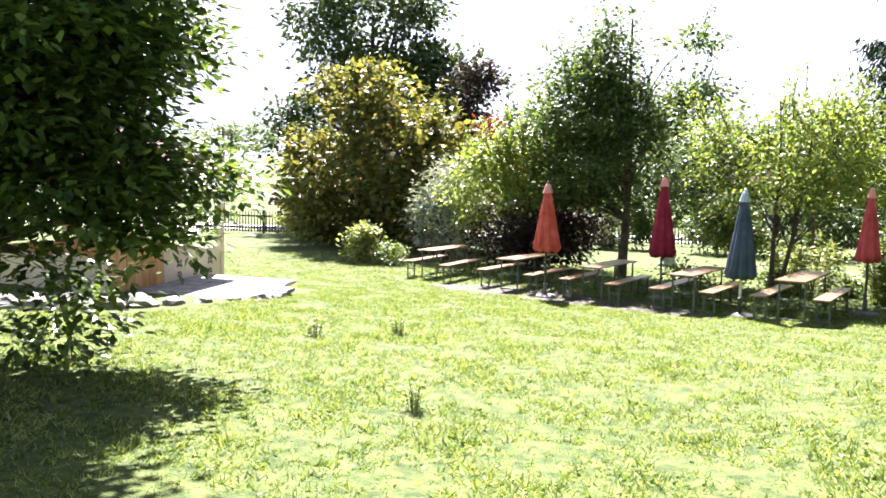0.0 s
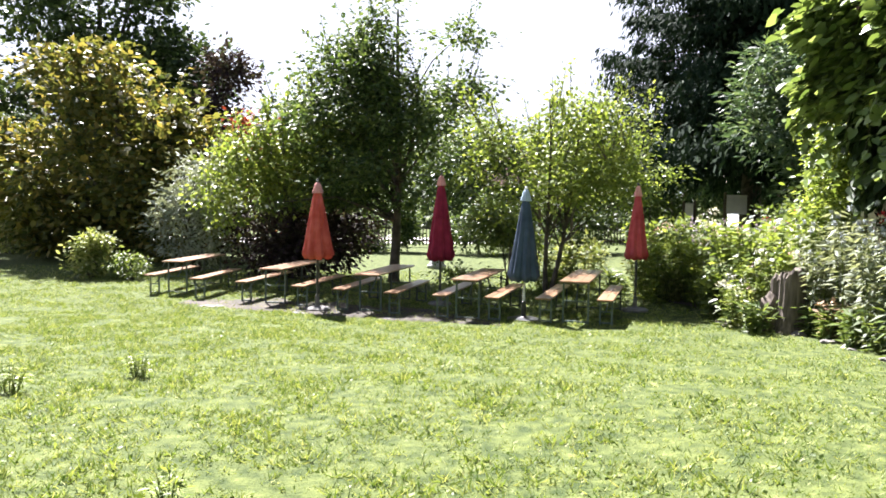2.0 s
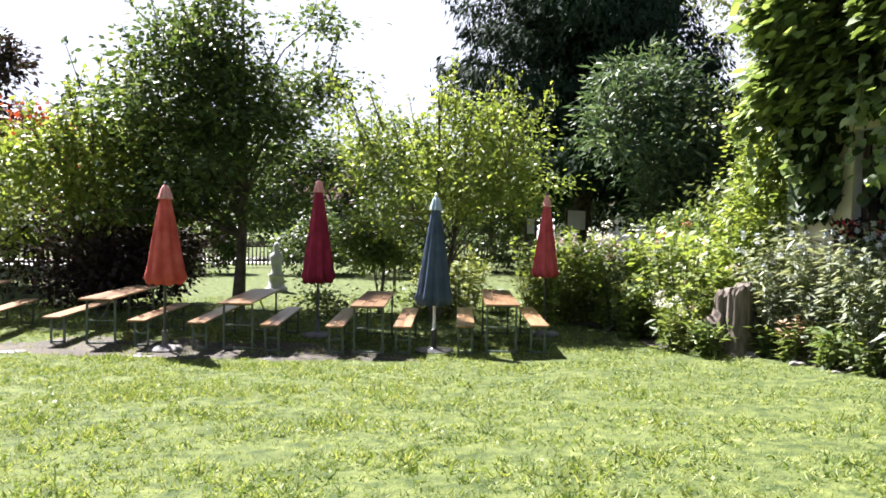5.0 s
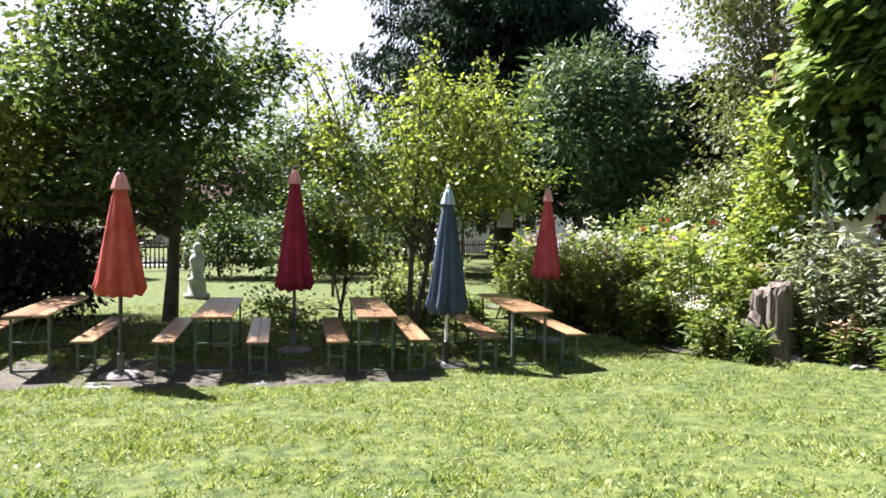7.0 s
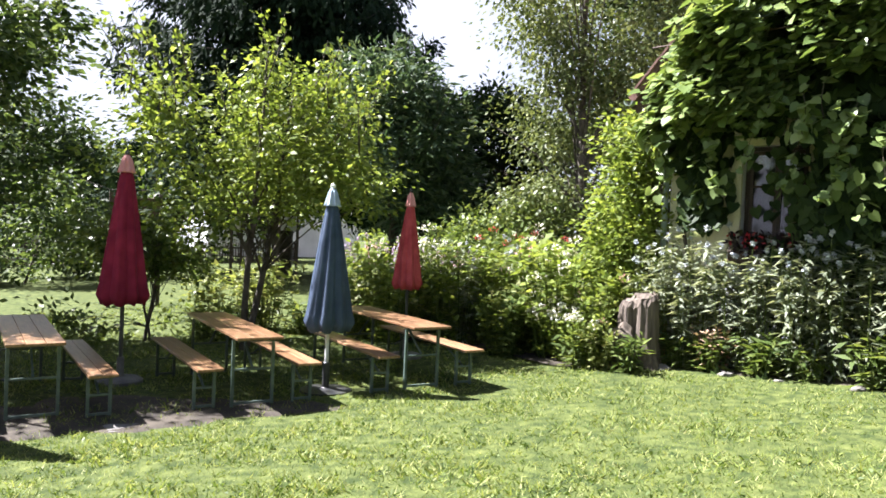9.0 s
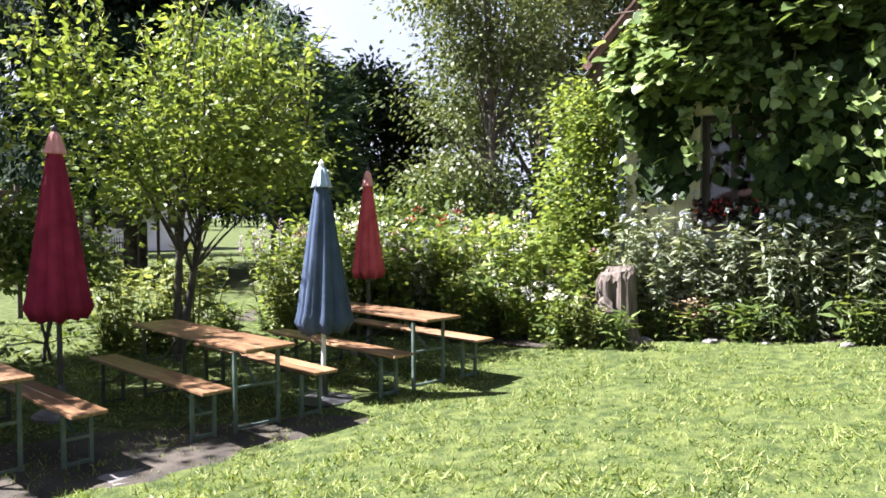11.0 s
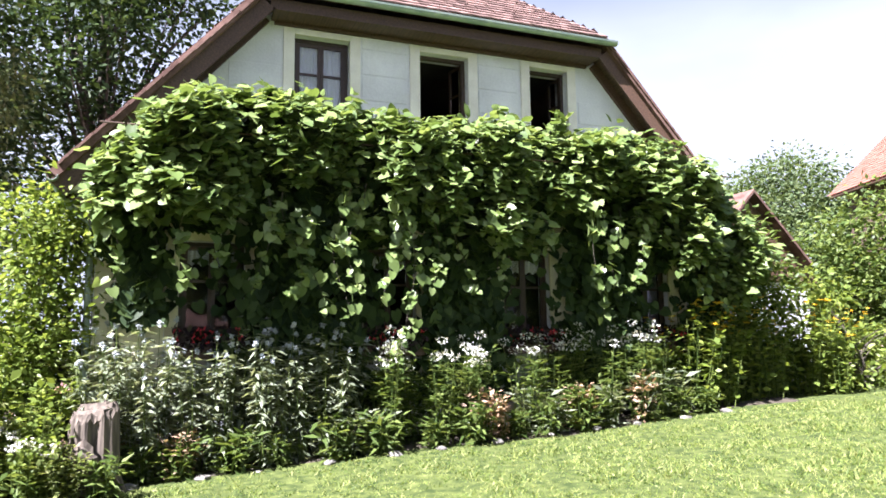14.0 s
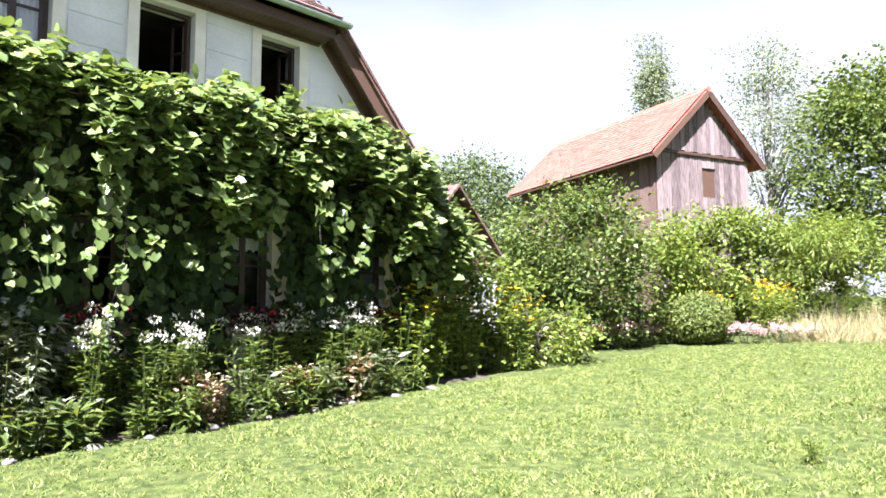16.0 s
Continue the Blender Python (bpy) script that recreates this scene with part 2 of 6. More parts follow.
L = {
    "lime": leafy("fresh_leaf", [(0.080, 0.122, 0.024), (0.150, 0.208, 0.042), (0.250, 0.305, 0.075)], 0.45, 0.42),
    # darker copy of garden_leaf: shade of a backlit crown put into the colour
    "dim": leafy("shaded_tree_leaf", [(0.026, 0.048, 0.016), (0.054, 0.090, 0.028), (0.125, 0.172, 0.056)], 0.5, 0.38),
    "mid": leafy("garden_leaf", [(0.046, 0.078, 0.020), (0.094, 0.138, 0.035), (0.170, 0.215, 0.062)], 0.45, 0.36),
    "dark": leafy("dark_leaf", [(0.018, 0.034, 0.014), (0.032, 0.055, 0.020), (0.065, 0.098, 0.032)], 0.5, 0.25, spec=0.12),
    "glossy": leafy("glossy_dark_leaf", [(0.026, 0.050, 0.013), (0.060, 0.104, 0.024), (0.135, 0.195, 0.046)], 0.36, 0.34, spec=0.35),
    "needle": leafy("spruce_needle", [(0.008, 0.018, 0.010), (0.014, 0.028, 0.015), (0.026, 0.044, 0.022)], 0.8, 0.1, spec=0.06),
    "gold": leafy("bronze_green_leaf", [(0.038, 0.057, 0.019), (0.081, 0.095, 0.024), (0.149, 0.149, 0.041), (0.203, 0.162, 0.047)]),
    "silver": leafy("silver_leaf", [(0.161, 0.196, 0.149), (0.253, 0.287, 0.230), (0.345, 0.380, 0.310)], 0.6, 0.2),
    "blue": leafy("bluish_leaf", [(0.032, 0.064, 0.034), (0.064, 0.108, 0.056), (0.125, 0.172, 0.095)], 0.5, 0.32),
    "grey": leafy("grey_green_leaf", [(0.09, 0.115, 0.07), (0.17, 0.20, 0.13), (0.28, 0.31, 0.22)], 0.55, 0.3),
    "red": leafy("red_leaf", [(0.10, 0.018, 0.012), (0.17, 0.028, 0.016), (0.22, 0.06, 0.025)]),
    "purple": leafy("purple_leaf", [(0.022, 0.016, 0.020), (0.04, 0.028, 0.032), (0.05, 0.05, 0.03)], 0.7, 0.2, spec=0.05),
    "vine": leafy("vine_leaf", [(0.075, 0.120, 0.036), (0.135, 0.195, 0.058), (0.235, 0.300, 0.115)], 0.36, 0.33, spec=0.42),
    "yellowgreen": leafy("yellow_green_leaf", [(0.11, 0.15, 0.045), (0.20, 0.24, 0.08), (0.34, 0.36, 0.16)]),
    "box": leafy("box_leaf", [(0.075, 0.105, 0.026), (0.125, 0.16, 0.04), (0.185, 0.225, 0.06)]),
    "birch": leafy("birch_leaf", [(0.06, 0.085, 0.032), (0.105, 0.135, 0.05), (0.175, 0.205, 0.085)], 0.45, 0.28),
    "white": leafy("white_petal", [(0.62, 0.62, 0.60), (0.75, 0.75, 0.74)], 0.6, 0.2),
    "pink": leafy("pink_petal", [(0.55, 0.28, 0.32), (0.66, 0.42, 0.45), (0.74, 0.58, 0.58)], 0.6, 0.2),
    "crimson": leafy("crimson_petal", [(0.42, 0.02, 0.04), (0.55, 0.06, 0.07)], 0.6, 0.2),
    "yellow": leafy("yellow_petal", [(0.62, 0.42, 0.02), (0.75, 0.55, 0.06)], 0.6, 0.2),
    "lilac": leafy("lilac_petal", [(0.32, 0.22, 0.38), (0.5, 0.42, 0.55)], 0.6, 0.2),
    "thistle": leafy("globe_thistle_head", [(0.36, 0.40, 0.46), (0.55, 0.58, 0.62)], 0.7, 0.1),
    "dead": leafy("withered_leaf", [(0.22, 0.14, 0.08), (0.40, 0.27, 0.18), (0.5, 0.36, 0.27)], 0.8, 0.2),
    "far": leafy("far_leaf", [(0.06, 0.095, 0.045), (0.10, 0.14, 0.065), (0.16, 0.20, 0.10)], 0.75, 0.35, spec=0.1),
    "aspen": leafy("pale_aspen_leaf", [(0.13, 0.17, 0.12), (0.20, 0.24, 0.17), (0.28, 0.32, 0.24)], 0.7, 0.35, spec=0.1),
}


# ---- mesh helpers ----
def ground_z(x, y):
    return np.maximum(0, 0.055 * (15.0 - y)) + 0.02 * np.clip(x - 4, 0, 8)


def gz(x, y):
    return float(ground_z(np.float64(x), np.float64(y)))


def quick_mesh(name, verts, faces, material):
    """Fast mesh from arrays; faces is (n, k) with one k."""
    me = bpy.data.meshes.new(name)
    verts, faces = np.asarray(verts, np.float32), np.asarray(faces, np.int32)
    me.vertices.add(len(verts))
    me.vertices.foreach_set("co", verts.ravel())
    k = faces.shape[1]
    me.loops.add(faces.size)
    me.loops.foreach_set("vertex_index", faces.ravel())
    me.polygons.add(len(faces))
    me.polygons.foreach_set("loop_start", np.arange(0, faces.size, k, dtype=np.int32))
    me.update(calc_edges=True)
    me.materials.append(material)
    return me


def part_mesh(name, me, parent=None, label=""):
    ob = new(name, me)
    if parent:
        ob.parent = parent
    return tagged(ob, label)


def part(name, bm, material, parent=None, label="", smooth=False):
    me = bpy.data.meshes.new(name)
    bmesh.ops.recalc_face_normals(bm, faces=bm.faces)
    bm.to_mesh(me)
    bm.free()
    if smooth:
        for p in me.polygons:
            p.use_smooth = True
    me.materials.append(material)
    return part_mesh(name, me, parent, label)


def thing(name, m, label, category, group="", kind=""):
    ob = new(name)
    ob.empty_display_size = 0.1
    ob.matrix_world = m
    return tagged(ob, label, category, group, kind)


def box(bm, x0, x1, y0, y1, z0, z1, m=None, bevel=0.0):
    r = bmesh.ops.create_cube(bm, size=1)
    vs = r["verts"]
    for v in vs:
        v.co = Vector((x0 + (v.co.x + 0.5) * (x1 - x0), y0 + (v.co.y + 0.5) * (y1 - y0), z0 + (v.co.z + 0.5) * (z1 - z0)))
        if m:
            v.co = m @ v.co
    if bevel:
        bmesh.ops.bevel(bm, geom=list({e for v in vs for e in v.link_edges}), offset=bevel, segments=1, affect="EDGES")
    return bm


def boxed(*a, **k):
    return box(bmesh.new(), *a, **k)


def beam(bm, a, b, w, h):
    """A straight bar from a to b."""
    a, b = Vector(a), Vector(b)
    q = (b - a).to_track_quat("X", "Z").to_matrix().to_4x4()
    return box(bm, 0, (b - a).length, -w / 2, w / 2, -h / 2, h / 2, Matrix.Translation(a) @ q)


def lathe(bm, profile, sides=16, ripple=None):
    """profile: (radius, z) pairs; ripple(i, angle, r) bends the radius."""
    rings = []
    for i, (r, z) in enumerate(profile):
        ring = []
        for s in range(sides):
            a = 2 * math.pi * s / sides
            rr = ripple(i, a, r) if ripple else r
            ring.append(bm.verts.new((rr * math.cos(a), rr * math.sin(a), z)))
        rings.append(ring)
    for p, q in zip(rings, rings[1:]):
        for s in range(sides):
            bm.faces.new((p[s], p[(s + 1) % sides], q[(s + 1) % sides], q[s]))
    bm.faces.new(rings[0][::-1])
    bm.faces.new(rings[-1])
    return bm


def tubes(paths, sides=6):
    """Tapered tubes: each path is a list of (point, radius). Returns verts and quads."""
    vs, fs = [], []
    for path in paths:
        base = len(vs)
        for i, (p, r) in enumerate(path):
            p = Vector(p)
            d = (Vector(path[min(i + 1, len(path) - 1)][0]) - Vector(path[max(i - 1, 0)][0])).normalized()
            u = d.orthogonal().normalized()
            w = d.cross(u)
            for s in range(sides):
                a = 2 * math.pi * s / sides
                vs.append(p + (u * math.cos(a) + w * math.sin(a)) * r)
        for i in range(len(path) - 1):
            for s in range(sides):
                a, b = base + i * sides + s, base + i * sides + (s + 1) % sides
                fs.append((a, b, b + sides, a + sides))
    return np.array([tuple(v) for v in vs]), np.array(fs)


LEAF = {
    "oval": (np.array([(0, 0, 0), (0.3, 0.26, 0.06), (0.7, 0.22, 0.05), (1, 0, -0.04), (0.7, -0.22, 0.05), (0.3, -0.26, 0.06)]),
             np.array([(0, 3, 2, 1), (0, 5, 4, 3)])),
    "diamond": (np.array([(0, 0, 0), (0.45, 0.3, 0.05), (1, 0, -0.05), (0.45, -0.3, 0.05)]), np.array([(0, 3, 2, 1)])),
    "lance": (np.array([(0, 0, 0), (0.4, 0.13, 0.03), (1, 0, -0.12), (0.4, -0.13, 0.03)]), np.array([(0, 3, 2, 1)])),
    "stalk": (np.array([(0, 0.011, 0), (0, -0.011, 0), (1, 0, 0.22)]), np.array([(0, 1, 2)])),
    "blade": (np.array([(0, 0.085, 0), (0, -0.085, 0), (1, 0, 0.12)]), np.array([(0, 1, 2)])),
    "needle": (np.array([(0, 0.06, 0), (0.6, 0.17, -0.06), (1, 0, -0.14), (0.6, -0.17, -0.06)]), np.array([(0, 3, 2, 1)])),
    "heart": (np.array([(0, 0, 0), (-0.16, 0.30, 0.03), (0.18, 0.52, 0.07), (0.62, 0.36, 0.03), (1, 0, -0.12),
                        (0.62, -0.36, 0.03), (0.18, -0.52, 0.07), (-0.16, -0.30, 0.03)]),
              np.array([(0, 4, 3, 2, 1), (0, 7, 6, 5, 4)])),
}


def leaf_mesh(name, at, along, normal, size, shape, material):
    """One mesh of many leaves."""
    tv, tf = LEAF[shape]
    along = along / np.maximum(np.linalg.norm(along, axis=1, keepdims=True), 1e-6)
    side = np.cross(normal, along)
    side /= np.maximum(np.linalg.norm(side, axis=1, keepdims=True), 1e-6)
    up = np.cross(along, side)
    size = np.asarray(size).reshape(-1, 1, 1)
    v = at[:, None] + size * (tv[None, :, 0:1] * along[:, None] + tv[None, :, 1:2] * side[:, None] + tv[None, :, 2:3] * up[:, None])
    f = (np.arange(len(at)) * len(tv))[:, None, None] + tf[None]
    return quick_mesh(name, v.reshape(-1, 3), f.reshape(-1, tf.shape[1]), material)


def rand_dirs(n):
    d = rng.normal(size=(n, 3))
    return d / np.linalg.norm(d, axis=1, keepdims=True)


def crown_clumps(blobs, n, shell=0.5, gap=0.12, freq=0.55):
    """Centres of leaf clumps, in and near the skin of a union of ellipsoids, with gaps."""
    vol = np.array([b[3] * b[4] * b[5] for b in blobs]) ** 0.8
    out = []
    off = rng.random(3) * 50
    tries = 0
    while len(out) < n:
        tries += 1
        b = blobs[rng.choice(len(blobs), p=vol / vol.sum())]
        d = rand_dirs(1)[0] * (shell + (1 - shell) * rng.random() ** 0.6)
        p = np.array(b[:3]) + d * np.array(b[3:])
        if noise.noise(Vector(p * freq + off)) > -gap + 0.5 * (rng.random() - 0.5) * 0.4 or tries > n * 30:
            out.append(p)
    return np.array(out)


def leaves_at(clumps, per, spread, size, flat=0.6, droop=0.25, lift=0.55):
    n = len(clumps) * per
    c = np.repeat(clumps, per, axis=0)
    off = rng.normal(size=(n, 3)) * spread * np.array([1, 1, flat])
    along = off + rand_dirs(n) * spread * 0.8 + np.array([0, 0, -droop * spread])
    nrm = rand_dirs(n) * (1 - lift) + np.array([0, 0, lift])
    return c + off, along, nrm, size * rng.uniform(0.6, 1.25, n)


def tree(name, x, y, label, category, blobs, leaf, shape, n, per, spread, size, trunk_r=0.14, bark="bark", fork=0.35, limbs=14,
         droop=0.25, gap=0.12, shell=0.5, stems=1, z0=None, lift=0.55, group="", shoots=0, flat=0.6):
    """A tree or shrub: tapered trunk with limbs to its leaf clumps, and a crown of single leaves. Blobs are local to its base."""
    z = gz(x, y) if z0 is None else z0
    ob = thing(name, Matrix.Translation((x, y, z)), label, category, group)
    clumps = crown_clumps(blobs, n, shell, gap)
    top = max(b[2] + 0.55 * b[5] for b in blobs)
    paths = []
    for s in range(stems):
        a = rng.random() * 6.28
        lean = 0.0 if stems == 1 else 0.25
        ctr = np.mean([b[:2] for b in blobs], axis=0)
        pts = []
        for i in range(7):
            f = i / 6
            pts.append(((ctr[0] * f + lean * f * math.cos(a) * top * 0.5 + 0.06 * math.sin(5 * f + a), ctr[1] * f + lean * f * math.sin(a) * top * 0.5 + 0.06 * math.cos(4 * f + a),
                         -0.15 + f * top), trunk_r * (1.25 - 0.25 * min(1, f * 6)) * (1 - 0.85 * f) + 0.006))
        paths.append(pts)
        for c in clumps[rng.choice(len(clumps), min(len(clumps), limbs), replace=False)]:
            f = min(0.92, max(fork * 0.6, (c[2] * rng.uniform(0.4, 0.75)) / max(top, 0.1)))
            k = f * 6
            i = int(k)
            a0, b0 = Vector(pts[i][0]), Vector(pts[min(i + 1, 6)][0])
            st = a0.lerp(b0, k - i)
            r0 = pts[i][1] * 0.42
            mid = st.lerp(Vector(c), 0.5) + Vector((0, 0, 0.12 * (Vector(c) - st).length))
            paths.append([(st, r0), (st.lerp(mid, 0.5) + Vector((0, 0, 0.03)), r0 * 0.75), (mid, r0 * 0.5), (Vector(c), max(0.005, r0 * 0.18))])
    sat, sal, snr = [], [], []
    if shoots:
        hi = clumps[np.argsort(-clumps[:, 2])[: max(4, len(clumps) // 2)]]
        for c in hi[rng.choice(len(hi), shoots)]:
            d = np.array([c[0] * 0.12 + rng.normal() * 0.25, c[1] * 0.12 + rng.normal() * 0.25, rng.uniform(0.5, 1.1)])
            e = c + d * rng.uniform(0.7, 1.15)
            paths.append([(c, 0.012), ((c + e) / 2, 0.009), (e, 0.004)])
            k = 26
            q = rng.random(k)
            sat.append(c + (e - c) * q[:, None] + rng.normal(size=(k, 3)) * 0.04)
            sal.append(rng.normal(size=(k, 3)) * 0.8 + np.array([0, 0, 0.35]))
            snr.append(rng.normal(size=(k, 3)) * 0.5 + np.array([0, 0, 0.8]))
    v, f = tubes(paths, 7)
    me = quick_mesh("trunk", v, f, M[bark])
    for p in me.polygons:
        p.use_smooth = True
    part_mesh("trunk", me, ob)
    lv = leaves_at(clumps, per, spread, size, flat, droop, lift)
    if shoots:
        sz = size * rng.uniform(0.6, 1.1, len(sat) * 26)
        lv = [np.concatenate([p, np.concatenate(q)]) for p, q in zip(lv[:3], (sat, sal, snr))] + [np.concatenate([lv[3], sz])]
    part_mesh("crown", leaf_mesh("crown", *lv, shape, L[leaf]), ob)
    return ob


# ---- ground ----
def sheet_z(x, y):
    z = np.maximum(0, 0.055 * (15.0 - np.maximum(y, -60))) + 0.02 * np.clip(x - 4, 0, 8)
    z = z + 0.10 * np.clip(y - 48, 0, 130) * np.clip((5 - x) / 30, 0.25, 1)
    near = np.clip((60 - np.hypot(x, y - 8)) / 30, 0, 1)
    return z + near * 0.02 * (np.sin(x * 0.9 + 0.4 * y) + np.sin(y * 1.1 - 0.3 * x)) * np.clip((13 - y) / 4, 0, 1)


def axis(lo, hi, step):
    inner = np.arange(lo, hi + step, step)
    far = np.array([4, 10, 20, 35, 60, 100, 180, 350, 700, 1500])
    return np.concatenate([lo - far[::-1], inner, hi + far])


gx, gy = axis(-26, 26, 0.5), axis(-20, 46, 0.5)
GX, GY = np.meshgrid(gx, gy)
gv = np.stack([GX, GY, sheet_z(GX, GY)], -1).reshape(-1, 3)
nx = len(gx)
ii = (np.arange(len(gy) - 1)[:, None] * nx + np.arange(nx - 1)[None]).ravel()
me = quick_mesh("ground", gv, np.stack([ii, ii + 1, ii + nx + 1, ii + nx], -1), M["lawn"])
for p in me.polygons:
    p.use_smooth = True
ground = tagged(new("ground", me), "sunlit mown lawn sloping gently, dry in patches", "lawn", kind="structure")

# ---- house shell ----
HX = 10.0
Y0, Y1, YC = 3.55, 13.25, 8.2
HALF = {1: (5.5, 2.9), -1: (5.45, 2.87)}
EAVE, HIP = 4.15, 7.0
SL = (HIP - EAVE + 0.1) / 2.6
house = thing("house", pose(HX, YC, 0), "old gabled house with grey plaster, half-hipped clay tile roof and vine", "house", kind="structure")


def in_house(o):
    o.parent = house
    o.matrix_parent_inverse = house.matrix_world.inverted()
    return o


UP = [(9.78, 10.64), (7.77, 8.62), (5.88, 6.62)]
LOW = [(11.30, 12.18), (8.72, 9.55), (6.35, 7.22), (3.95, 4.75)]
UZ, LZ = (5.2, 6.6), (1.95, 3.35)


def gable_wall():
    """The gable wall with its openings cut through, 0.4 m thick."""
    bm = bmesh.new()
    ys = sorted({Y0, Y1, *(v for o in UP + LOW for v in o)})
    zs = [-0.2, 1.95, 3.35, 5.2, 6.6, 6.95]
    for a, b in zip(ys, ys[1:]):
        for c, d in zip(zs, zs[1:]):
            m = (a + b) / 2
            hole = any(o[0] < m < o[1] for o in UP) and c == 5.2 or any(o[0] < m < o[1] for o in LOW) and c == 1.95
            if not hole:
                box(bm, HX, HX + 0.4, a, b, c, d)
    for sgn in (1, -1):
        nrm = Vector((0, sgn * SL, 1)).normalized()
        geom = bm.verts[:] + bm.edges[:] + bm.faces[:]
        bmesh.ops.bisect_plane(bm, geom=geom, plane_co=(HX, YC + sgn * HALF[sgn][0], EAVE - 0.2), plane_no=nrm, clear_outer=True)
    return bm


in_house(part("gable_wall", gable_wall(), M["plaster"]))
for nm, y in (("side_wall", Y0), ("side_wall", Y1 - 0.4)):
    in_house(part(nm, boxed(HX + 0.404, HX + 11, y, y + 0.4, -0.2, EAVE + 0.1), M["plaster"]))
in_house(part("back_wall", boxed(HX + 11, HX + 11.4, Y0, Y1, -0.2, 6.9), M["plaster"]))
# unseen room surfaces, coloured near-black so the open windows look dark
in_house(part("upper_floor", boxed(HX + 0.41, HX + 10.9, Y0 + 0.45, Y1 - 0.45, 4.0, 4.2), M["shaded_inside"]))
in_house(part("ground_floor", boxed(HX + 0.41, HX + 10.9, Y0 + 0.45, Y1 - 0.45, 0.95, 1.15), M["shaded_inside"]))
in_house(part("inner_wall", boxed(HX + 3.5, HX + 3.7, Y0 + 0.45, Y1 - 0.45, 1.16, 6.75), M["shaded_inside"]))
in_house(part("upper_ceiling", boxed(HX + 0.41, HX + 10.9, Y0 + 1.9, Y1 - 1.9, 6.8, 6.9), M["shaded_inside"]))


def roof_slab(pts, thick, material, name, label=""):
    """A roof plane from its outline, with thickness."""
    bm = bmesh.new()
    vs = [bm.verts.new(p) for p in pts]
    f = bm.faces.new(vs)
    f.normal_update()
    if f.normal.z < 0:
        bmesh.ops.reverse_faces(bm, faces=[f])
        f.normal_update()
    n = f.normal.copy()
    r = bmesh.ops.extrude_face_region(bm, geom=[f])
    for v in [g for g in r["geom"] if isinstance(g, bmesh.types.BMVert)]:
        v.co += n * thick
    return in_house(part(name, bm, material, label=label)), n


RIDGE = HIP + 2.9 * SL
OV = 0.45
yl, yr = YC + HALF[1][0], YC - HALF[-1][0]
hl, hr = YC + HALF[1][1], YC - HALF[-1][1]
hipx = HX + 3.4
for sgn, ye, yh in ((1, yl, hl), (-1, yr, hr)):
    roof_slab([(HX - OV, ye, EAVE - 0.1), (HX + 11.6, ye, EAVE - 0.1), (HX + 11.6, YC, RIDGE), (hipx, YC, RIDGE), (HX - OV, yh, HIP)], 0.12, M["tile_old"], "roof")
roof_slab([(HX - OV, hl, HIP), (HX - OV, hr, HIP), (hipx, YC, RIDGE)], 0.12, M["tile_old"], "hip_roof")


# ---- parasols ----
def parasol(x, y, h, hem, half, cloth, cap, label, pole="pole_dark", lean=(0, 0), base="disc", phase=0.0):
    ob = thing("closed_parasol", Matrix.Translation((x, y, gz(x, y))) @ pose(0, 0, 0, lean[0], lean[1]), label, "parasol", "closed parasols in the garden")
    low = 0.10
    part("pole", lathe(bmesh.new(), [(0.024, low), (0.024, hem + 0.3), (0.018, h - 0.02)], 12), M[pole], ob)
    bm = bmesh.new()
    if base == "disc":
        lathe(bm, [(0.26, 0.0), (0.26, 0.035), (0.22, 0.06), (0.06, 0.075), (0.045, 0.09), (0.04, 0.30), (0.03, 0.31)], 20)
    else:
        lathe(bm, [(0.30, 0.0), (0.30, 0.03), (0.06, 0.05), (0.042, 0.06), (0.042, 0.34), (0.03, 0.35)], 20)
    part("base", bm, M["concrete" if base == "disc" else "pole_dark"], ob)
    folds = 8
    prof = []
    for i in range(15):
        f = i / 14
        r = half * (0.20 + 0.80 * (1 - f) ** 0.78) if i else half * 0.80
        if i == 1:
            r = half * 1.0
        prof.append((r, hem + (h - 0.16 - hem) * f))

    def rip(i, a, r):
        f = i / 14
        ph = folds * a + phase + 1.1 * math.sin(2 * f + phase)
        crease = 1 - 2 * abs(math.sin(ph / 2)) ** 0.7
        return r * (1 - (0.13 * (1 - f) + 0.06) * crease + 0.05 * (1 - f) * math.sin(2 * ph + 1.3 * phase) + 0.07 * (1 - f) * math.sin(3 * a + phase * 2))
    bm = lathe(bmesh.new(), prof, 96, rip)
    for v in bm.verts:
        v.co.z += 0.014 * (1 - (v.co.z - hem) / (h - hem)) * math.cos(folds * math.atan2(v.co.y, v.co.x) * 1 + phase)
    canopy = part("canopy", bm, M[cloth], ob, smooth=True)
    bm = lathe(bmesh.new(), [(half * 0.40, h - 0.22), (half * 0.36, h - 0.20), (half * 0.22, h - 0.06), (half * 0.10, h - 0.01)], 48,
               lambda i, a, r: r * (1 + 0.12 * math.cos(folds * a + phase)))
    part("vent_cap", bm, M[cap], ob, "faded cloth cap", smooth=True)
    part("finial", lathe(bmesh.new(), [(0.012, h - 0.02), (0.028, h + 0.0), (0.03, h + 0.025), (0.012, h + 0.045), (0.004, h + 0.06)], 12), M[pole], ob)
    return ob


parasol(0.91, 15.85, 2.52, 1.02, 0.27, "cloth_coral", "cap_pink", "closed coral-red cloth parasol standing beside beer tables", "pole_dark")
parasol(3.30, 16.86, 2.72, 0.94, 0.25, "cloth_wine", "cap_pink", "closed wine-red cloth parasol on a dark pole", "pole_dark", phase=1.0)
parasol(4.90, 14.97, 2.40, 0.72, 0.25, "cloth_blue", "cap_blue", "closed slate-blue cloth parasol on a white pole", "pole_white", base="tube", phase=2.1)
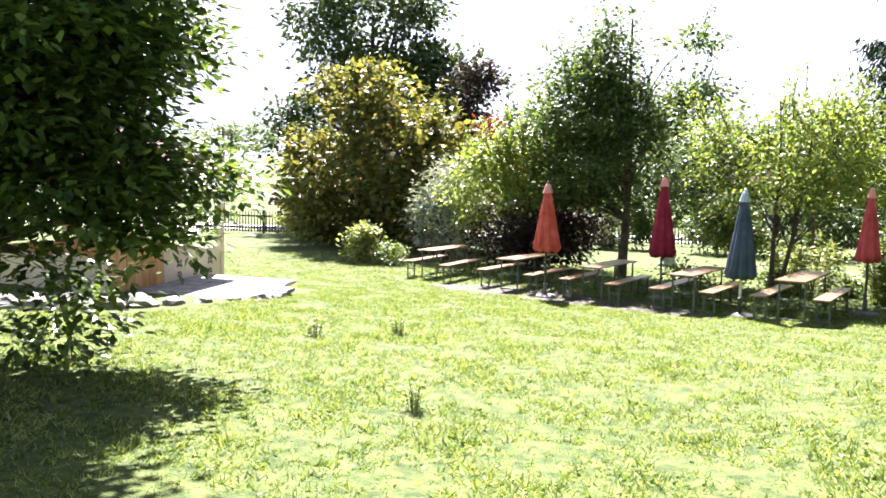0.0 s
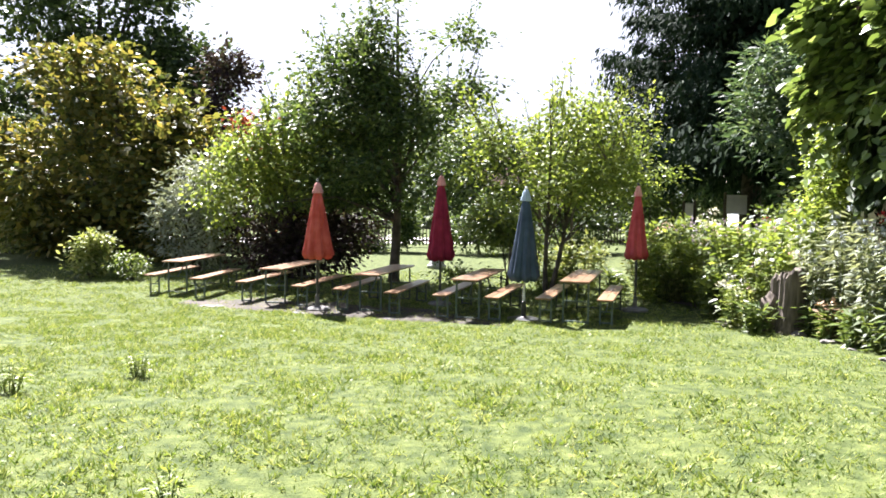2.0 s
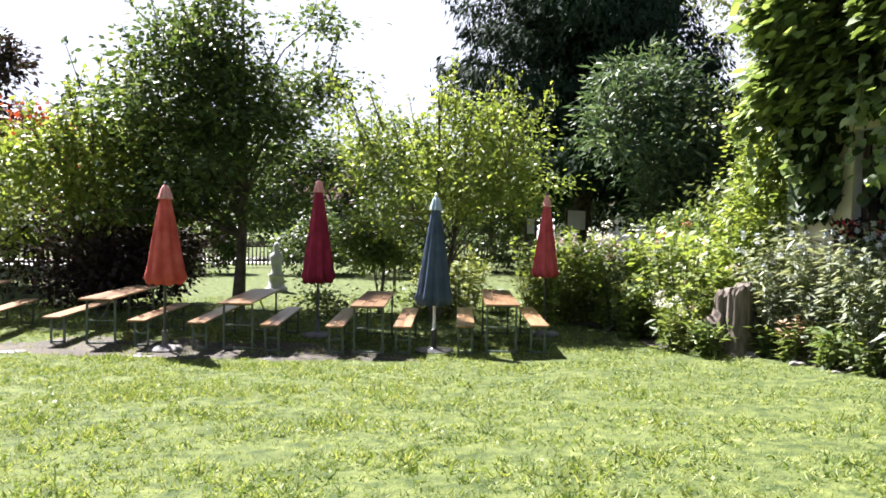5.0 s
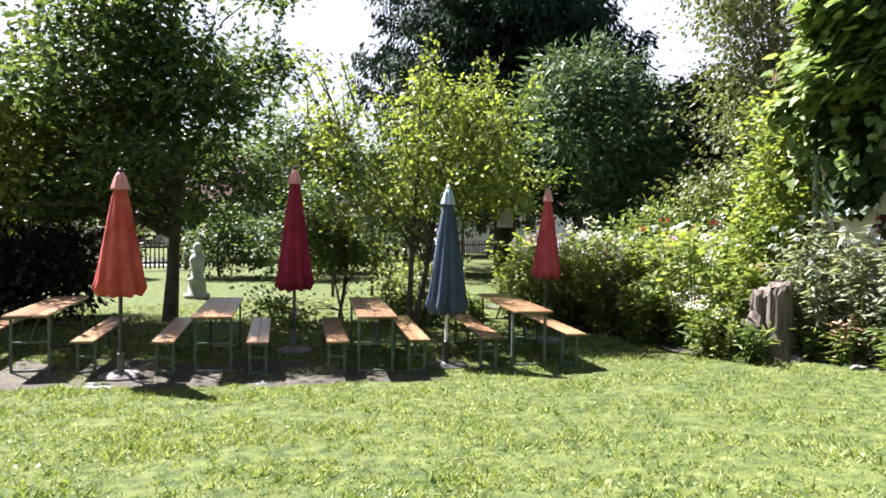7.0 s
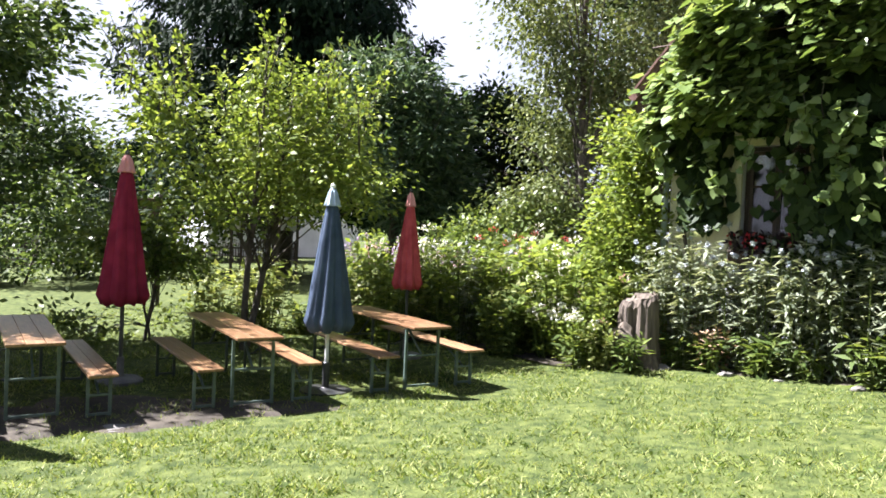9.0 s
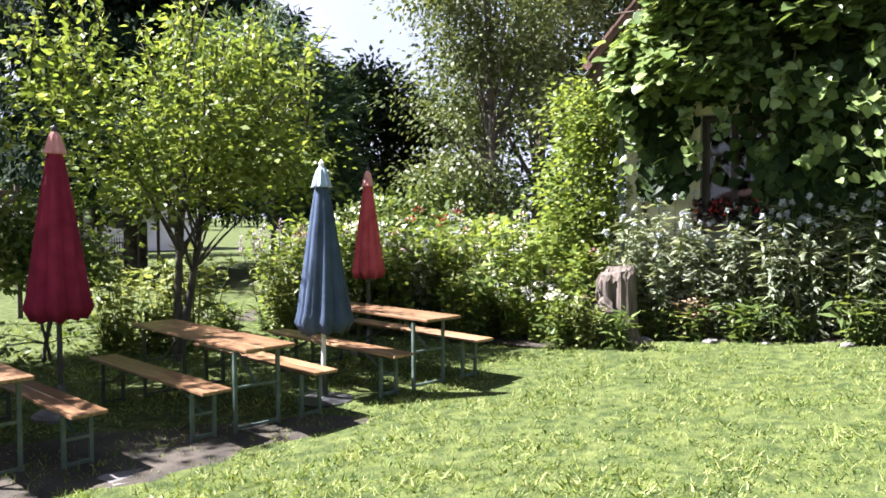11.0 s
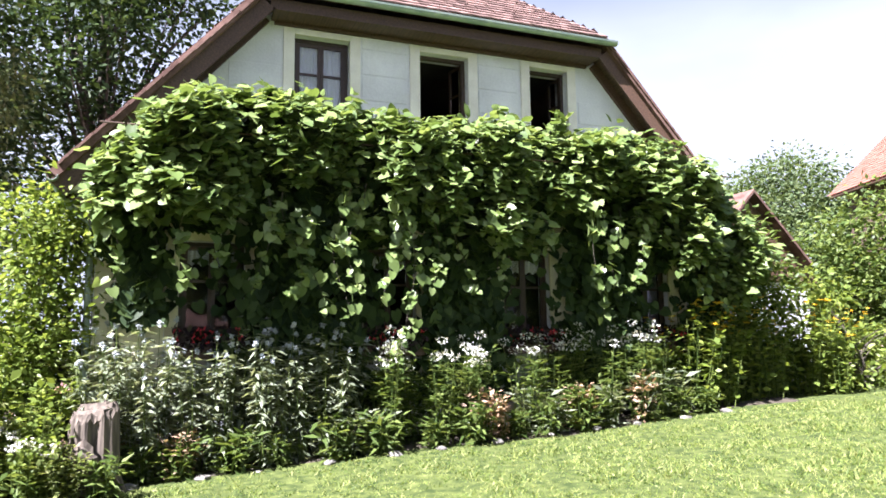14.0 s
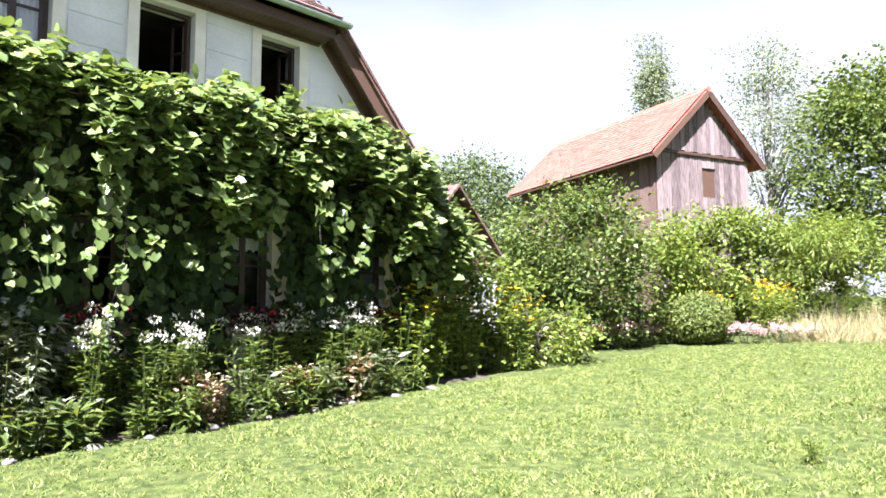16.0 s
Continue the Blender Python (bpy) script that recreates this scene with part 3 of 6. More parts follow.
parasol(7.18, 16.00, 2.48, 1.03, 0.20, "cloth_red", "cap_pink", "closed crimson cloth parasol at the flower bed", "pole_dark", phase=0.5)


# ---- beer tables and benches ----
def trestle(parent, x, width, height, material):
    """One folding steel leg frame across the underside."""
    for s in (-1, 1):
        b = bmesh.new()
        beam(b, (x, s * (width / 2 - 0.035), 0.0), (x, s * (width / 2 - 0.035), height), 0.03, 0.03)
        part("leg", b, M[material], parent)
    b = bmesh.new()
    beam(b, (x, -width / 2 + 0.05, 0.035), (x, width / 2 - 0.05, 0.035), 0.025, 0.025)
    part("foot_rail", b, M[material], parent)
    b = bmesh.new()
    beam(b, (x, -width / 2 + 0.05, height * 0.55), (x, width / 2 - 0.05, height * 0.55), 0.02, 0.02)
    part("cross_rail", b, M[material], parent)
    inward = 0.42 if x < 1.1 else -0.42
    b = bmesh.new()
    beam(b, (x, 0, height * 0.55), (x + inward, 0, height - 0.005), 0.02, 0.02)
    part("brace", b, M[material], parent)


def beer_table(length, width, height, name, label, cat, group, planks, pale):
    ob = thing(name, Matrix.Identity(4), label, cat, group)
    w = width / planks
    for i in range(planks):
        y0 = -width / 2 + i * w
        b = boxed(0, length, y0 + 0.002, y0 + w - 0.002, height - 0.028, height, bevel=0.004)
        part("plank", b, M["table_wood"], ob)
    for x in (0.12, length - 0.12, length / 2):
        part("batten", boxed(x - 0.03, x + 0.03, -width / 2 + 0.03, width / 2 - 0.03, height - 0.05, height - 0.029), M["leg"], ob)
    # near trestle takes the lighter steel as if the sun were on it
    trestle(ob, 0.25, width, height - 0.05, pale)
    trestle(ob, length - 0.25, width, height - 0.05, "leg")
    return ob


TL = 2.35
tables = [(-2.72, 17.70, 85), (-0.15, 16.30, 79), (1.92, 15.46, 76.5), (3.80, 14.66, 74.5), (5.66, 13.98, 73.5)]
benches = [(-3.2, 17.6, 86), (-1.95, 17.0, 86), (-0.82, 16.55, 80), (0.48, 15.98, 78), (1.36, 15.58, 77.5), (2.42, 15.16, 77), (3.34, 14.83, 75.5),
           (4.28, 14.45, 74), (5.16, 14.16, 73.5), (6.14, 13.74, 73.5)]
proto = None
for i, (x, y, a) in enumerate(tables):
    m = Matrix.Translation((x, y, gz(x, y))) @ pose(0, 0, 0, 0, 0, a)
    if proto is None:
        proto = beer_table(TL, 0.5, 0.76, "beer_table", "folding beer table with varnished wooden planks and steel legs", "table", "beer tables on the lawn", 3, "leg_sunlit")
        proto.matrix_world = m
    else:
        copy_thing(proto, m)
proto = None
for i, (x, y, a) in enumerate(benches):
    m = Matrix.Translation((x, y, gz(x, y))) @ pose(0, 0, 0, 0, 0, a)
    if proto is None:
        proto = beer_table(TL, 0.27, 0.46, "beer_bench", "narrow folding beer bench of varnished wood beside a table", "bench", "benches at the beer tables", 2, "leg_sunlit")
        proto.matrix_world = m
    else:
        copy_thing(proto, m)

# ---- trees of the garden ----
tree("garden_tree", 1.94, 21.0, "broad-leaved tree with a wide dark crown and pointed top", "tree",
     [(-0.5, 0, 2.9, 3.1, 2.4, 1.0), (-0.5, 0, 4.0, 3.0, 2.5, 1.2), (-0.5, 0, 5.4, 1.9, 1.7, 1.0), (-0.5, 0, 6.7, 1.0, 1.0, 1.1), (1.9, 0, 4.9, 1.2, 1.1, 0.5), (-2.7, -0.3, 2.2, 1.2, 1.2, 0.9), (2.2, 0.2, 3.3, 1.1, 1.0, 0.6), (1.5, 0, 6.5, 0.9, 0.7, 0.35)],
     "dim", "diamond", 470, 58, 0.32, 0.15, 0.13, limbs=34, fork=0.4, gap=0.08, shell=0.1, shoots=80, flat=0.3)
tree("apple_tree", 5.7, 18.0, "apple tree with a loose light-green crown and forked trunk", "tree",
     [(-0.1, 0, 2.8, 1.9, 1.8, 1.0), (-0.5, 0.1, 3.6, 1.5, 1.4, 0.9), (1.1, 0, 2.7, 1.3, 1.3, 0.9), (0.1, 0, 4.2, 0.8, 0.8, 0.6), (-1.1, 0, 2.3, 0.8, 0.9, 0.7), (1.3, 0, 3.4, 1.0, 0.9, 0.6), (0.7, -0.3, 3.9, 0.9, 0.9, 0.5), (-0.9, 0.2, 3.2, 0.8, 0.8, 0.6), (-1.6, 0, 2.7, 0.7, 0.7, 0.35), (1.9, 0, 2.7, 0.8, 0.8, 0.45), (1.5, -0.2, 4.1, 0.6, 0.6, 0.35)],
     "lime", "diamond", 250, 42, 0.25, 0.115, 0.055, limbs=11, stems=2, gap=0.2, shell=0.1, shoots=90, flat=0.4)
tree("rose_shrub", 4.9, 19.6, "dark scrambling shrub with bare stems behind the tables", "shrub",
     [(0, 0, 0.8, 0.9, 0.9, 0.8), (-0.3, 0.1, 1.5, 0.6, 0.6, 0.6), (0.9, -0.3, 0.6, 0.8, 0.7, 0.6), (-0.9, 0, 0.6, 0.7, 0.7, 0.6)], "mid", "diamond", 140, 40, 0.2, 0.11, 0.018, limbs=10, stems=3, gap=0.0)
tree("purple_bush", -0.7, 22.0, "dense dark purple bush filling the shade behind the tables", "shrub",
     [(0, 0, 0.9, 1.5, 1.2, 1.0), (-0.9, 0.4, 1.1, 1.2, 1.1, 1.0), (0.8, 0.2, 1.4, 1.2, 1.0, 0.9)], "purple", "diamond", 230, 44, 0.26, 0.15, 0.06, limbs=20, stems=3, gap=0.25, shell=0.4)
for rx, ry, rs in ((4.5, 45.0, 1.0), (10.5, 44.0, 1.15), (16.5, 45.5, 1.1), (22.5, 43.0, 1.2)):
    tree("roadside_tree", rx, ry, "dark leafy tree standing beyond the road", "tree", [(0, 0, 3.6 * rs, 3.3 * rs, 2.6, 1.9 * rs), (0.8, 0, 5.2 * rs, 2.0 * rs, 1.8, 1.3 * rs), (-1.5, 0, 2.6 * rs, 2.0, 1.8, 1.3 * rs)],
         "dark", "diamond", 170, 36, 0.5, 0.32, 0.16, limbs=14, gap=0.15, shell=0.45, z0=0.0, group="trees along the road")
tree("bronze_bush", -8.2, 27.3, "huge rounded shrub with bronze-yellow tips over dark green leaves", "shrub",
     [(0, 0, 3.0, 4.2, 3.2, 2.9), (-0.6, 0, 5.2, 2.9, 2.5, 2.0), (2.0, -0.4, 2.4, 2.6, 2.4, 2.3), (-2.2, 0, 2.6, 2.4, 2.2, 2.5)],
     "gold", "diamond", 560, 42, 0.40, 0.30, 0.22, limbs=30, gap=0.16, shell=0.66, shoots=120)
tree("oak_tree", -16.5, 41.5, "tall dark-green deciduous tree beyond the fence", "tree",
     [(0, 0, 12.5, 5.0, 4.5, 4.0), (1.5, 0, 8.6, 5.0, 4, 2.8), (-4.5, 0, 6.0, 2.6, 2.5, 2.8), (5.0, 0, 9.0, 2.8, 2.6, 2.0)],
     "dark", "diamond", 520, 36, 0.6, 0.4, 0.4, limbs=40, gap=0.02, shell=0.4)
tree("purple_conifer", -7.8, 37.2, "dark purplish tree standing behind the shrubs", "tree",
     [(0, 0, 4.5, 1.9, 1.9, 3.0), (0, 0, 7.4, 1.0, 1.0, 2.0)], "purple", "diamond", 200, 40, 0.4, 0.3, 0.16, limbs=30, gap=0.1)
tree("red_leaf_tree", -3.0, 26.6, "small tree with red leaves between green crowns", "tree",
     [(0, 0, 2.6, 1.1, 1.1, 1.6), (-0.6, 0, 4.2, 0.7, 0.7, 0.9)], "red", "diamond", 36, 30, 0.3, 0.17, 0.07, limbs=16, gap=0.0)
tree("willow_shrub", -4.1, 23.0, "silvery narrow-leaved shrub behind the beer tables", "shrub",
     [(0, 0, 1.4, 1.1, 1.0, 1.2), (0.1, 0, 2.4, 0.7, 0.7, 0.9)], "silver", "lance", 110, 44, 0.26, 0.20, 0.05, limbs=24, stems=3, gap=0.05, lift=0.2)
tree("yellow_shrub", -6.2, 20.9, "small yellow-green shrub at the lawn edge", "shrub",
     [(0, 0, 0.55, 0.5, 0.5, 0.5), (0.1, 0, 1.0, 0.3, 0.3, 0.35)], "yellowgreen", "oval", 36, 40, 0.14, 0.14, 0.03, limbs=10, stems=2)
tree("low_shrub", -5.0, 20.6, "low rounded green shrub on the lawn", "shrub", [(0, 0, 0.35, 0.45, 0.4, 0.35)], "mid", "oval", 24, 40, 0.12, 0.10, 0.02, limbs=8, stems=2)
# spruce
def spruce(x, y, h, r, label):
    ob = thing("spruce_tree", Matrix.Translation((x, y, gz(x, y))), label, "tree")
    paths = [[((0, 0, -0.2), 0.42), ((0.1, 0, h * 0.3), 0.32), ((0, 0.1, h * 0.7), 0.16), ((0, 0, h), 0.02)]]
    at, al, nr = [], [], []
    for k in range(150):
        f = (k + rng.random()) / 150
        z = 3.7 + (h - 3.9) * f
        ln = r * (1 - f) ** 0.75 * rng.uniform(0.65, 1.08) + 0.3
        a = k * 2.399 + rng.random() * 0.5
        d = np.array([math.cos(a), math.sin(a)])
        pts = []
        for q in np.linspace(0, 1, 6):
            pts.append(np.array([*(d * ln * q), z - 0.16 * ln * q - 0.22 * ln * q * q + 0.30 * ln * q ** 4]))
        paths.append([(tuple(p), 0.06 * (1 - f * 0.7) * (1 - i / 5.5) + 0.006) for i, p in enumerate(pts)])
        m = int(34 * ln) + 12
        q = rng.random(m) ** 0.7
        base = np.stack([np.interp(q, np.linspace(0, 1, 6), [p[j] for p in pts]) for j in range(3)], -1)
        hang = rng.random(m) * (0.25 + 0.75 * q) * 1.25
        side = rng.normal(size=m) * 0.22 * ln * (0.4 + 0.6 * (1 - q))
        perp = np.array([-d[1], d[0], 0])
        nn = 6
        b2 = np.repeat(base + side[:, None] * perp, nn, 0)
        hh = np.repeat(hang, nn) * rng.random(m * nn)
        at.append(b2 + np.stack([0 * hh, 0 * hh, -hh], -1) + rng.normal(size=(m * nn, 3)) * 0.07)
        al.append(np.array([d[0] * 0.5, d[1] * 0.5, -0.9]) + rng.normal(size=(m * nn, 3)) * 0.45)
        nr.append(np.array([d[0], d[1], 0.5]) + rng.normal(size=(m * nn, 3)) * 0.5)
    v, f = tubes(paths, 6)
    part_mesh("trunk", quick_mesh("trunk", v, f, M["bark"]), ob)
    at, al, nr = map(np.concatenate, (at, al, nr))
    part_mesh("crown", leaf_mesh("crown", at, al, nr, rng.uniform(0.18, 0.38, len(at)), "needle", L["needle"]), ob)
    return ob


spruce(15.2, 31.0, 22, 7.6, "tall dark spruce with drooping branches")
tree("sumac_tree", 14.2, 24.0, "bluish-green tree with long feathered leaves", "tree",
     [(0, 0, 4.4, 2.2, 2.2, 1.8), (-0.4, 0, 5.8, 1.4, 1.4, 1.2), (1.2, 0, 3.2, 1.8, 1.8, 1.6)], "blue", "lance", 300, 60, 0.36, 0.30, 0.12, limbs=30, gap=0.05, lift=0.35, shoots=50)
tree("hazel_tree", 20.0, 25.2, "dense dark-green tree behind the garden", "tree",
     [(0, 0, 3.8, 2.8, 2.8, 3.2), (0.4, 0, 5.7, 1.8, 1.8, 1.7), (3.2, -2, 3.6, 2.6, 2.6, 3.0)], "dark", "diamond", 460, 50, 0.42, 0.24, 0.18, limbs=24, gap=0.25)
tree("birch_tree", 13.8, 17.2, "tall birch with small light leaves and hanging twigs", "tree",
     [(0, 0, 4.2, 2.2, 2.2, 2.6), (0.3, 0, 7.2, 2.4, 2.4, 2.2), (0.2, 0, 9.6, 1.7, 1.7, 1.8), (-0.9, 0.4, 2.4, 1.2, 1.2, 1.6)], "birch", "diamond", 560, 50, 0.34, 0.125, 0.11, "bark", limbs=26, gap=0.02, droop=0.8, shell=0.3)
tree("alder_tree", 23.6, 14.0, "tall dark tree rising behind the house roof", "tree",
     [(0, 0, 11.5, 3.4, 3.4, 4.0), (0.5, 0.6, 14.5, 2.6, 2.6, 2.8), (0.5, 1.5, 8.0, 3.0, 3.0, 3.0)], "dark", "diamond", 420, 44, 0.45, 0.24, 0.28, limbs=40, gap=0.05, shell=0.4)
tree("alder_tree", 19.0, 18.2, "dark tree standing beside the house", "tree",
     [(0, 0, 7.5, 3.0, 3.0, 3.6), (0, 0, 10.5, 2.4, 2.4, 2.6), (1.5, 0, 4.0, 2.6, 2.6, 2.6)], "dark", "diamond", 420, 46, 0.42, 0.20, 0.24, limbs=40, gap=0.05, shell=0.4)
tree("shade_tree", -2.0, 4.6, "large-leaved tree hanging low over the lawn", "tree",
     [(0, 0, 3.2, 2.0, 2.0, 2.3), (0.9, 0.5, 4.6, 1.7, 1.5, 1.2), (0.6, 0.1, 1.9, 1.3, 1.2, 1.1), (-0.6, 0, 5.2, 1.8, 1.8, 1.4), (0.2, -0.9, 1.4, 1.2, 1.0, 1.2), (0.9, -0.2, 3.0, 1.3, 1.1, 0.9), (1.2, 0.8, 3.2, 0.8, 0.7, 0.5),
      (1.2, 0.8, 1.7, 0.8, 0.7, 0.8), (0.6, 0.3, 0.8, 0.9, 0.9, 0.7), (1.5, 0.9, 4.3, 0.9, 0.8, 0.5), (1.7, 1.1, 1.8, 0.5, 0.45, 0.35)],
     "glossy", "diamond", 1100, 54, 0.25, 0.125, 0.16, limbs=26, gap=0.16, shell=0.25, flat=0.4, lift=0.7)
tree("maple_bush", -1.3, 21.9, "tall yellow-green bush leaning over the dark undergrowth", "shrub",
     [(0, 0, 2.9, 1.8, 1.4, 1.2), (0.3, 0, 4.2, 1.4, 1.2, 1.0), (-0.9, -0.4, 2.4, 1.3, 1.2, 1.0), (0.9, -0.8, 2.6, 1.1, 0.9, 0.6)], "lime", "diamond", 210, 44, 0.26, 0.15, 0.06, limbs=24, stems=3, gap=0.02, shoots=50)


# ---- house details ----
def window(parent, y0, y1, z0, z1, label, open_sash=False, curtain=True, surround="surround"):
    """A casement window in the gable wall: stone surround, brown frame, sashes, panes."""
    w = thing("window", pose(HX, (y0 + y1) / 2, z0), label, "window", kind="structure")
    h, hw = z1 - z0, (y1 - y0) / 2
    t, head = 0.17, 0.1 if z0 > 4 else 0.17
    bm = bmesh.new()
    box(bm, -0.035, 0.02, -hw - t, -hw, -0.12, h + head, bevel=0.006)
    box(bm, -0.035, 0.02, hw, hw + t, -0.12, h + head, bevel=0.006)
    box(bm, -0.036, 0.02, -hw, hw, h, h + head, bevel=0.006)
    part("stone_surround", bm, M[surround], w)
    part("window_sill", boxed(-0.09, 0.12, -hw - 0.05, hw + 0.05, -0.07, -0.004, bevel=0.008), M[surround], w)
    bm = bmesh.new()
    x = 0.12
    for a, b, c, d in ((-hw, hw, h - 0.06, h - 0.002), (-hw, hw, 0.0, 0.06), (-hw + 0.001, -hw + 0.06, 0.06, h - 0.06), (hw - 0.06, hw - 0.001, 0.06, h - 0.06)):
        box(bm, x, x + 0.07, a, b, c, d, bevel=0.004)
    part("window_frame", bm, M["frame_wood"], w)
    for s in (-1, 1):
        sw = hw - 0.062
        if open_sash:
            m = Matrix.Translation((x + 0.05, s * (hw - 0.06), 0.06)) @ pose(0, 0, 0, 0, 0, s * 78)
        else:
            m = Matrix.Translation((x + 0.01, s * (hw - 0.06), 0.06))
        hh = h - 0.124
        bm = bmesh.new()
        yy = (0, -s * sw)
        lo, hi = min(yy), max(yy)
        for a, b, c, d in ((lo, hi, 0, 0.05), (lo, hi, hh - 0.05, hh), (lo, lo + 0.045, 0.05, hh - 0.05), (hi - 0.045, hi, 0.05, hh - 0.05), (lo + 0.045, hi - 0.045, hh * 0.60, hh * 0.60 + 0.03)):
            box(bm, 0, 0.045, a, b, c, d, m)
        sash = part("sash", bm, M["frame_wood"], w)
        for c, d in ((0.05, hh * 0.60), (hh * 0.60 + 0.03, hh - 0.05)):
            pane = part("pane", box(bmesh.new(), 0.018, 0.023, lo + 0.046, hi - 0.046, c + 0.001, d - 0.001, m), M["glass"], sash)
            pane.visible_shadow = False
    if curtain:
        bm = bmesh.new()
        n = 40
        top, bot = [], []
        for i in range(n + 1):
            yv = -hw + 0.07 + (2 * hw - 0.14) * i / n
            xv = x + 0.085 + 0.018 * math.sin(i * 1.7)
            top.append(bm.verts.new((xv, yv, h - 0.08)))
            bot.append(bm.verts.new((xv + 0.01, yv, h * (0.22 if z0 > 4 else 0.76) + 0.04 * abs(math.sin(i * 0.45)))))
        for i in range(n):
            bm.faces.new((top[i], top[i + 1], bot[i + 1], bot[i]))
        part("lace_curtain", bm, M["curtain"], w, "white lace half-curtain with sky blue put into its colour")
    return w


for i, (a, b) in enumerate(UP):
    window(house, a, b, UZ[0], UZ[1], ("closed brown casement window with lace curtain", "open brown casement window showing a dark room", "open brown casement window below the eaves")[i], open_sash=i > 0, curtain=i == 0)
for a, b in LOW:
    window(house, a, b, LZ[0], LZ[1], "brown casement window shaded by hanging vine leaves", surround="cream")

# stone joints of the upper wall and cream lower wall skin
for k in range(4):
    z = 5.25 + k * 0.42
    for a, b in ((6.85, 7.58), (8.84, 9.58), (4.95, 5.66), (10.85, 11.6)):
        if k >= 2 and a in (4.95, 10.85):
            continue
        in_house(part("plaster_block", boxed(HX - 0.012, HX + 0.01, a, b, z + 0.012, z + 0.40, bevel=0.006), M["plaster"]))
# timber at the eaves: rakes, hip beam, rafter feet, gutter
bm = bmesh.new()
beam(bm, (HX - 0.30, hl - 0.05, HIP - 0.12), (HX - 0.30, hr + 0.05, HIP - 0.12), 0.16, 0.14)
in_house(part("eaves_beam", bm, M["dark_wood"]))
in_house(part("soffit", boxed(HX - 0.42, HX - 0.004, hr + 0.1, hl - 0.1, HIP - 0.235, HIP - 0.20), M["dark_wood"]))
in_house(part("frieze_board", boxed(HX - 0.06, HX - 0.003, hr + 0.15, hl - 0.15, HIP - 0.292, HIP - 0.237, bevel=0.005), M["dark_wood"]))
for sgn in (1, -1):
    ye, yh = YC + sgn * HALF[sgn][0], YC + sgn * HALF[sgn][1]
    for off, w, h, dz in ((-0.36, 0.05, 0.26, -0.13), (-0.18, 0.28, 0.05, -0.10), (-0.03, 0.07, 0.20, -0.20)):
        bm = bmesh.new()
        beam(bm, (HX + off, ye, EAVE - 0.1 + dz), (HX + off, yh, HIP + dz), w, h)
        in_house(part("barge_board", bm, M["dark_wood"]))
    # verge tiles lying along the rake
    n = 13
    for i in range(n):
        f = (i + 0.5) / n
        p = Vector((HX - OV + 0.08, ye + (yh - ye) * f, EAVE + (HIP - EAVE) * f + 0.06))
        q = Vector((0, yh - ye, HIP - EAVE)).normalized()
        bm = bmesh.new()
        beam(bm, p - q * 0.14, p + q * 0.14 + Vector((0, 0, 0.015)), 0.22, 0.035)
        in_house(part("verge_tile", bm, M["tile_old"]))


def gutter(a, b, r, name="gutter"):
    """A half-round gutter from a to b."""
    a, b = Vector(a), Vector(b)
    d = (b - a).normalized()
    s = d.cross(Vector((0, 0, 1))).normalized()
    bm = bmesh.new()
    rows = []
    for p in (a, b):
        rows.append([bm.verts.new(p + s * (rr * math.cos(t)) - Vector((0, 0, 1)) * (rr * math.sin(t))) for rr, ts in ((r, range(0, 9)), (r - 0.008, range(8, -1, -1))) for t in [math.pi * k / 8 for k in ts]])
    n = len(rows[0])
    for i in range(n):
        bm.faces.new((rows[0][i], rows[0][(i + 1) % n], rows[1][(i + 1) % n], rows[1][i]))
    for r_ in rows:
        bm.faces.new(r_)
    return in_house(part(name, bm, M["zinc"]))


gutter((HX - OV - 0.09, hl + 0.1, HIP + 0.05), (HX - OV - 0.09, hr - 0.15, HIP + 0.03), 0.075)
gutter((HX - 0.5, yl + 0.06, EAVE - 0.08), (HX + 11.5, yl + 0.06, EAVE - 0.12), 0.075)
bm = bmesh.new()
v, f = tubes([[((HX - 0.2, yl + 0.05, EAVE - 0.14), 0.045), ((HX - 0.15, yl - 0.05, EAVE - 0.35), 0.045), ((HX - 0.05, Y1 + 0.06, EAVE - 0.65), 0.045), ((HX - 0.05, Y1 + 0.06, 0.2), 0.045)]], 10)
in_house(part_mesh("downpipe", quick_mesh("downpipe", v, f, M["zinc"])))
in_house(part("eaves_box", boxed(HX - 0.35, HX + 0.2, Y1 - 0.25, yl - 0.02, EAVE - 0.24, EAVE - 0.11, bevel=0.01), M["plaster"]))
# lower wall in cream paint
bm = bmesh.new()
ys = [Y0 + 0.01, *(v for o in sorted(LOW) for v in (o[0] - 0.18, o[1] + 0.18)), Y1 - 0.01]
for a, b in zip(ys[::2], ys[1::2]):
    box(bm, HX - 0.008, HX + 0.02, a, b, 1.35, 4.1)
for o in LOW:
    box(bm, HX - 0.008, HX + 0.02, o[0] - 0.18, o[1] + 0.18, 3.53, 4.1)
in_house(part("lower_render", bm, M["cream"]))

